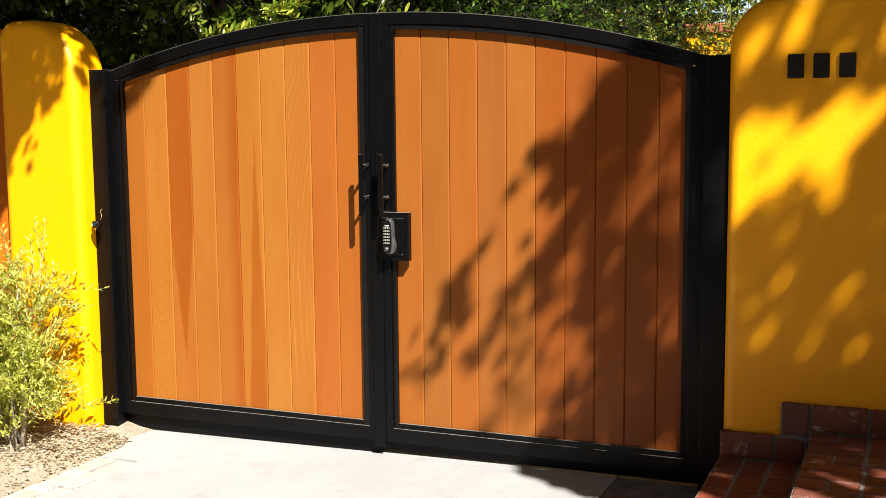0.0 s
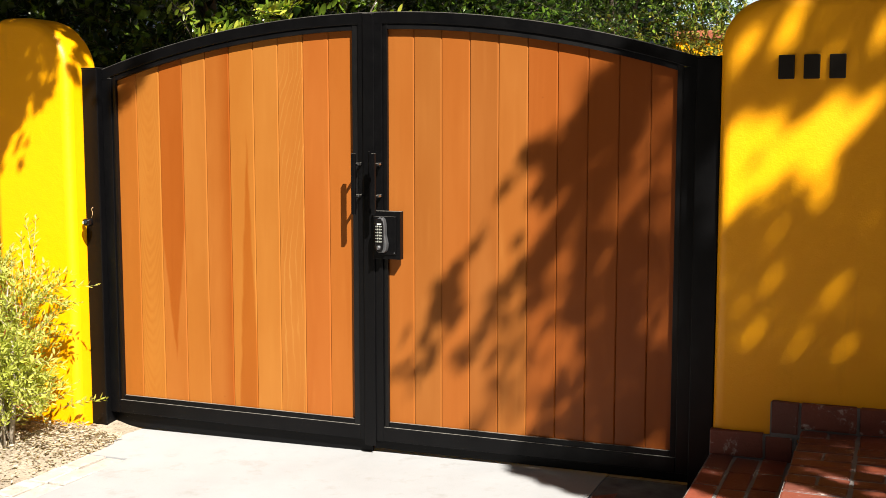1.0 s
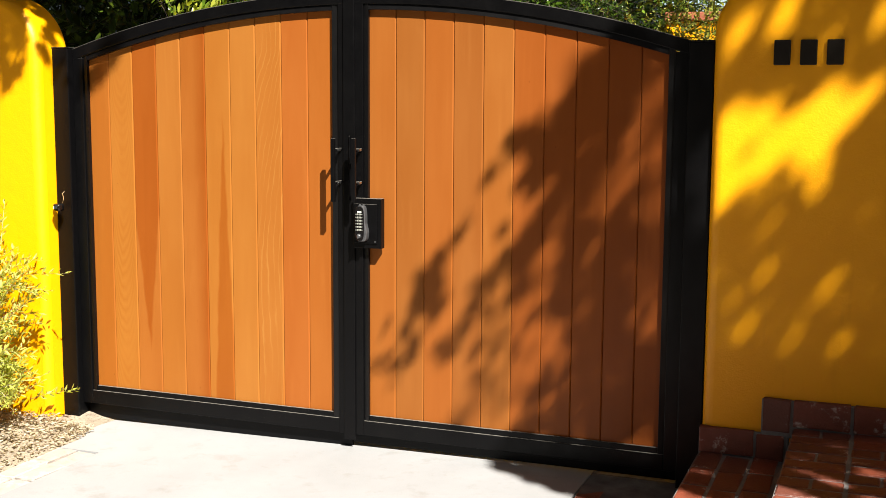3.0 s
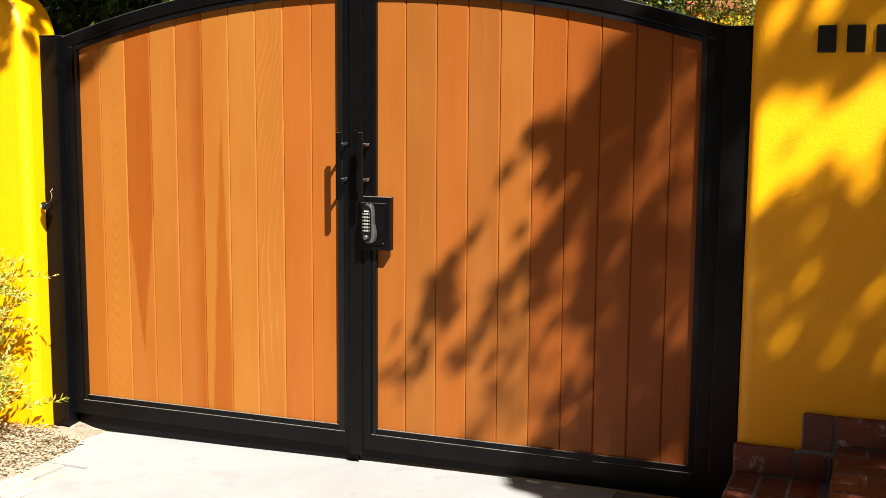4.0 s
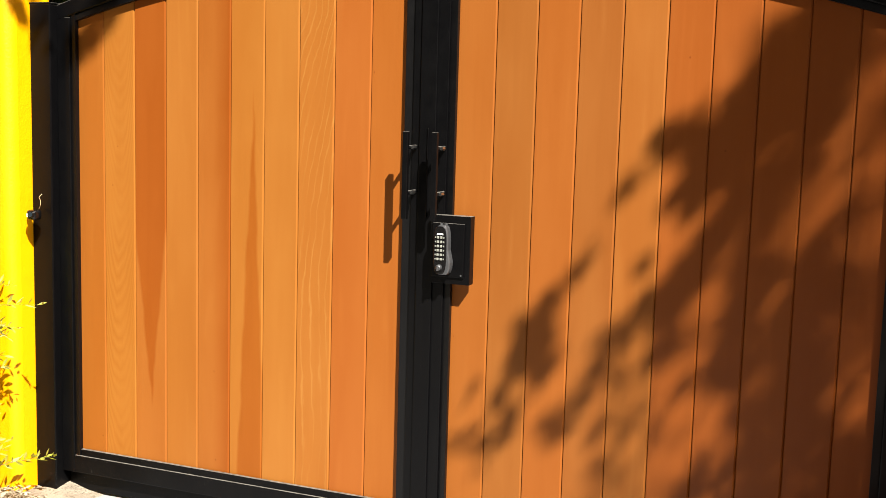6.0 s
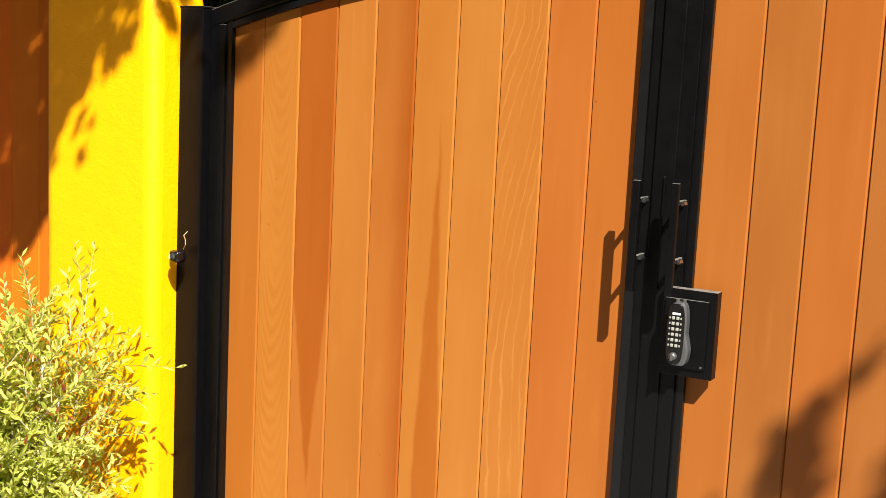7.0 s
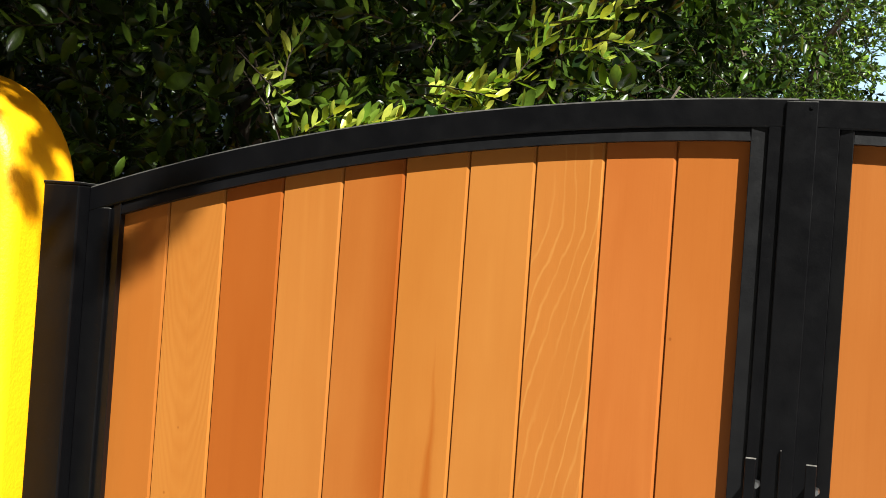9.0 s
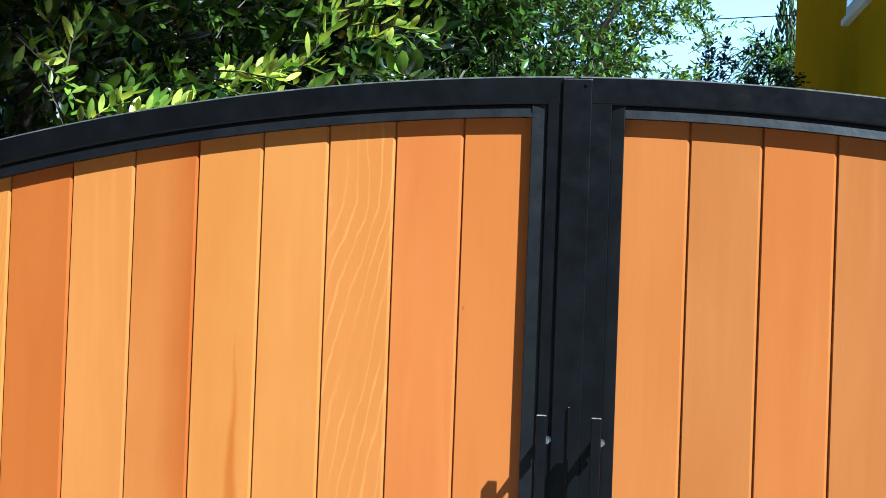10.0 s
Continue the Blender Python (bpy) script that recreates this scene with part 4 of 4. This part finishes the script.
MIDDLE_BOUGHS = [(0.54, 1.05, 0.46, 0.92, 0.026, 0.8), (0.44, 0.88, 0.37, 0.64, 0.059, 1.5), (0.37, 0.79, 0.22, 0.55, 0.049, 1.4), (0.20, 0.52, 0.12, 0.36, 0.028, 0.3),
                 (0.57, 0.79, 0.53, 0.72, 0.034, 0.6), (0.68, 0.73, 0.62, 0.63, 0.030, 0.6), (0.87, 1.03, 0.74, 0.86, 0.050, 1.5), (0.81, 0.84, 0.72, 0.70, 0.047, 0.7),
                 (1.08, 1.12, 0.95, 0.68, 0.070, 1.5), (0.84, 0.67, 0.75, 0.56, 0.033, 0.5), (1.23, 1.00, 1.11, 0.78, 0.086, 1.8), (1.20, 0.79, 1.12, 0.59, 0.062, 1.6),
                 (1.32, 1.03, 1.25, 0.91, 0.032, 0.5), (0.72, 1.00, 0.58, 0.62, 0.055, 0.75)]
LOW_BOUGHS = [(1.28, 0.70, 1.16, 0.59, 0.041, 1.3), (1.34, 0.75, 1.26, 0.67, 0.034, 1.3), (1.09, 0.68, 0.99, 0.56, 0.050, 0.9), (1.36, 0.37, 1.15, 0.20, 0.108, 1.4),
              (1.14, 0.59, 1.10, 0.37, 0.050, 0.9), (1.36, 0.51, 1.29, 0.31, 0.060, 1), (0.89, 0.38, 0.81, 0.16, 0.039, 0.7), (0.85, 0.19, 1.15, 0.16, 0.047, 1.3),
              (0.93, 0.48, 0.88, 0.35, 0.032, 0.5), (1.31, 0.58, 1.15, 0.25, 0.096, 1.1), (1.10, 0.54, 0.96, 0.21, 0.072, 0.95), (0.66, 0.53, 0.48, 0.18, 0.078, 0.22),
              (1.22, 1.24, 1.13, 1.02, 0.058, 0.5), (1.33, 1.12, 1.25, 1.00, 0.041, 0.4), (0.42, 0.54, 0.31, 0.40, 0.043, 0.3), (0.92, 0.45, 0.80, 0.12, 0.075, 0.7), (0.80, 0.66, 0.66, 0.40, 0.055, 0.6),
              (0.44, 0.66, 0.20, 0.34, 0.050, 0.65), (0.56, 0.62, 0.38, 0.34, 0.050, 0.55)]
# gaps between the boughs that let the sun onto the wall
HIGH_GAPS = [(1.60, 1.73, 1.52, 1.58, 0.029), (1.75, 1.80, 1.66, 1.62, 0.029), (2.10, 1.77, 2.02, 1.65, 0.021), (1.89, 1.64, 1.85, 1.58, 0.014),
             (2.06, 1.50, 1.96, 1.33, 0.026), (1.92, 1.41, 1.81, 1.20, 0.067), (1.82, 1.36, 1.57, 1.10, 0.052), (1.69, 1.38, 1.63, 1.24, 0.027),
             (1.58, 1.35, 1.46, 1.10, 0.062), (1.45, 1.28, 1.46, 1.07, 0.044), (1.57, 1.10, 1.45, 0.96, 0.032), (1.88, 1.17, 1.83, 1.06, 0.027)]
LOW_GAPS = [(1.72, 0.99, 1.67, 0.88, 0.023), (1.86, 1.00, 1.82, 0.91, 0.013), (1.76, 0.81, 1.67, 0.73, 0.019), (1.91, 0.73, 1.86, 0.64, 0.018),
            (1.65, 0.62, 1.60, 0.50, 0.022), (1.82, 0.55, 1.76, 0.46, 0.017), (1.92, 0.59, 1.91, 0.52, 0.015), (1.98, 0.52, 1.96, 0.46, 0.015),
            (2.15, 0.77, 2.13, 0.66, 0.022), (1.50, 0.40, 1.48, 0.35, 0.013)]
# and onto the treads of the steps
TREAD_GAPS = [(1.20, -0.39, 1.24, -0.37, 0.035), (1.33, -0.66, 1.35, -0.80, 0.035), (1.97, 0.02, 2.06, -0.03, 0.035), (1.63, -0.54, 1.72, -0.55, 0.030),
              (1.15, -0.74, 1.17, -0.72, 0.030), (1.33, -0.97, 1.38, -0.95, 0.035)]
# the edge of the shade on the pillar, small gaps above it and sprigs below it
PILLAR_EDGE = [(-2.30, 0.86), (-2.16, 1.06), (-2.08, 1.22), (-2.00, 1.25), (-1.97, 1.31), (-1.90, 1.34), (-1.82, 1.40), (-1.775, 1.52), (-1.75, 1.75)]
PILLAR_GAPS = [(-1.92, 1.64, -1.94, 1.60, 0.014), (-1.88, 1.60, -1.90, 1.57, 0.011), (-1.86, 1.59, -1.88, 1.55, 0.011), (-1.83, 1.54, -1.86, 1.50, 0.014),
               (-1.92, 1.51, -1.94, 1.48, 0.009), (-1.88, 1.49, -1.90, 1.45, 0.011), (-1.81, 1.49, -1.84, 1.45, 0.014), (-2.01, 1.47, -2.03, 1.44, 0.007),
               (-1.98, 1.56, -1.99, 1.52, 0.007), (-1.93, 1.36, -1.97, 1.29, 0.014), (-2.07, 1.41, -2.08, 1.37, 0.008), (-2.12, 1.64, -2.14, 1.59, 0.007)]
PILLAR_SPRIGS = [(-2.08, 1.14, -2.16, 1.00, 0.020, 0.8), (-1.98, 1.21, -2.05, 1.12, 0.010, 0.5), (-1.84, 1.25, -1.98, 1.16, 0.008, 0.4), (-2.00, 1.07, -2.02, 1.04, 0.008, 0.5),
                 (-1.76, 1.45, -1.80, 1.38, 0.008, 0.6), (-1.66, 1.62, -1.58, 1.55, 0.010, 0.8), (-1.73, 1.70, -1.66, 1.66, 0.010, 0.8), (-1.58, 1.58, -1.50, 1.52, 0.010, 0.7)]


def grown(caps, r):
    """The same capsules, wider by r."""
    return [(*c[:4], c[4] + r) for c in caps]


def lit(u, w):
    """True where the sun reaches the pillar and the driveway at (u, w)."""
    if u > -1.50:
        return w < 2.05
    if u > -1.77 and w > 1.56:
        return w < 1.95 and noise.noise(Vector(((0.57 * u + 0.82 * w) * 7.0, (0.57 * w - 0.82 * u) * 19.0, 2.0))) > -0.25 + 1.6 * max(0.0, w - 1.66)
    if u > -1.75:
        return True
    edge = float(np.interp(u, [p[0] for p in sorted(PILLAR_EDGE)], [p[1] for p in sorted(PILLAR_EDGE)]))
    if w < edge - 0.015 + 0.02 * math.sin(40 * u):
        return True
    return any(near(u, w, *g) for g in WIDE_PILLAR_GAPS)


WIDE_GAPS = grown(HIGH_GAPS, 0.008) + grown(LOW_GAPS, -0.003)
WIDE_TREAD_GAPS = grown(TREAD_GAPS, 0.022)
WIDE_PILLAR_GAPS = grown(PILLAR_GAPS, 0.004)


def street_tree():
    rng = np.random.default_rng(61)
    bases, ways, lengths = [], [], []
    scales = []
    slant = Vector((0.50, 0.0, 0.87))
    def put(u, w, k, L, g=1.0, wild=0.22):
        way = slant * rng.choice((-1, 1)) + Vector(rng.normal(0, wild, 3))
        way.normalize()
        bases.append(tuple(Vector((u + k, -k, w + 1.5 * k)) - way * (L * 0.65)))
        ways.append(way)
        lengths.append(L)
        scales.append(g)
    def bough(u0, w0, u1, w1, r, thick, lo, hi, L, g):
        span = math.hypot(u1 - u0, w1 - w0)
        for _ in range(max(2, int(0.55 * thick * thick * 2 * r * (span + 2 * r) / 0.0009))):
            q, side = rng.uniform(-0.05, 1.05), rng.uniform(-0.8, 0.8) * r
            u, w = u0 + q * (u1 - u0) - side * (w1 - w0) / span, w0 + q * (w1 - w0) + side * (u1 - u0) / span
            if noise.noise(Vector(((0.50 * u + 0.87 * w) * 7.0, (0.87 * u - 0.50 * w) * 15.0, 4.0))) < 0.20:   # small slanting gaps
                put(u, w, rng.uniform(lo, hi), L, g)
    for c in HIGH_BOUGHS + MIDDLE_BOUGHS + LOW_BOUGHS:   # over the gate
        bough(*c, 2.1, 3.1, 0.05, 0.5)
    for c in PILLAR_SPRIGS:
        bough(*c, 1.3, 1.7, 0.03, 0.4)
    for _ in range(170):                               # a thin veil between them
        w = rng.uniform(0.15, 1.75)
        put(rng.uniform(0.45 + 0.35 * w, 1.40), w, rng.uniform(4.0, 5.2), 0.07, 0.6)
    for _ in range(140):                               # thicker towards the hinge side
        put(rng.uniform(0.95, 1.42), rng.uniform(0.05, 1.75), rng.uniform(4.0, 5.2), 0.07, 0.6)
    n = 0
    while n < 6200:                                   # over the wall
        u, w = rng.uniform(1.40, 3.2), rng.uniform(-0.10, 2.2)
        if not any(near(u, w, *g) for g in WIDE_GAPS):
            put(u, w, rng.uniform(3.2, 4.2), 0.04, 0.5)
            n += 1
    n = 0
    while n < 3400:                                   # low and thick over the steps and the wall's foot
        u, w = rng.uniform(0.62, 2.5), rng.uniform(-1.6, 0.42)
        if (w < -0.08 or u > 1.42) and not (w < 0.25 and u < 0.55 - 0.6 * w) and not any(near(u, w, *g) for g in WIDE_GAPS + WIDE_TREAD_GAPS):
            put(u, w, rng.uniform(2.6, 3.2), 0.05, 0.6)
            n += 1
    n = 0
    while n < 320:                                    # over the foot of the east leaf
        u, w = rng.uniform(0.66, 1.4), rng.uniform(-1.0, 0.06)
        if u > 0.62 - 0.6 * w and not any(near(u, w, *g) for g in WIDE_TREAD_GAPS):
            put(u, w, rng.uniform(2.7, 3.3), 0.06, 0.8)
            n += 1
    n = 0
    while n < 900:                                    # outer part of the crown
        u, w = rng.uniform(2.4, 4.6), rng.uniform(-1.5, 2.3)
        put(u, w, rng.uniform(2.7, 4.2), 0.2, 1.2)
        n += 1
    n = 0
    while n < 1900:                                  # thick over the trees by the pillar
        w = rng.uniform(2.35, 8.0)
        u = rng.uniform(-4.8, -1.28 + 0.667 * (w - 2.2))
        put(u, w, rng.uniform(3.4, 4.8), 0.25, 1.7)
        n += 1
    n = 0
    while n < 5200:                                  # over the pillar
        u, w = rng.uniform(-3.2, -1.15), rng.uniform(0.8, 2.35)
        if not lit(u, w):
            put(u, w, rng.uniform(1.3, 1.8), 0.03, 0.45)
            n += 1
    n = 0
    while n < 900:                                   # the high crown, over the trees behind the gate
        u, w = rng.uniform(-5.5, 3.2), rng.uniform(4.5, 8.5)
        if noise.noise(Vector((u * 1.5, w * 1.5, 4))) > 0.05:
            put(u, w, rng.uniform(3.0, 4.8), 0.3)
            n += 1
    n = 0
    while n < 1300:                                  # added out of view over the driveway's street end, to cut bounce
        x, y, k = rng.uniform(-5, 5), rng.uniform(-9.5, -2.9), rng.uniform(3.6, 5.0)
        bases.append((x + k, y - k, 1.5 * k))
        ways.append(Vector(rng.normal(0, 1, 3)))
        lengths.append(0.35)
        scales.append(1.0)
        n += 1
    trunk = [(8.6, -4.6, -0.05), (8.5, -4.6, 3.0), (8.2, -4.5, 6.5), (7.6, -4.4, 9.5), (6.8, -4.4, 11.0)]
    limbs = [(trunk, [0.26, 0.23, 0.19, 0.15, 0.11])]
    for root, tip in ((3, (1.0, -4.2, 11.5)), (3, (3.4, -4.0, 11.0)), (4, (-1.6, -4.4, 12.0)), (4, (4.5, -4.4, 13.0)), (4, (1.8, -4.6, 13.4)),
                      (2, (6.8, -3.3, 6.4)), (1, (7.0, -3.2, 4.8))):
        q = trunk[root]
        limbs.append(([q, tuple((c + d) / 2 + e for c, d, e in zip(q, tip, (0, 0, 0.5))), tip], [0.08, 0.055, 0.015]))
    return plant("street_tree", (8.6, -4.6, 0), limbs, bases, ways, lengths, 11, 0.085, STREET, BARK, 62,
                 "tall leafy street tree that shades the gate", "tree", 0.45, 0.8, 0.1, 0.05, scales=scales, detail=0, every=6)


street_tree()


# ---------------------------------------------------------------- unseen hedge added across the street to block low sky, pale sky far off
def sky_screen_hedge():
    rng = np.random.default_rng(71)
    n = 9000
    p = np.stack([rng.uniform(-22, 22, n), rng.uniform(-18, -15.5, n), rng.uniform(0.0, 8.5, n) * rng.uniform(0.75, 1, n)], 1)
    me = leaves("sky_blocking_hedge", p, rng.normal(0, 1, (n, 3)), rng.uniform(0.3, 0.5, n), SHADED_HEDGE, rng, 0.6)
    tagged(new("sky_blocking_hedge", me), "tall dark hedge added across the street to block low sky", "hedge", kind="stuff")


sky_screen_hedge()
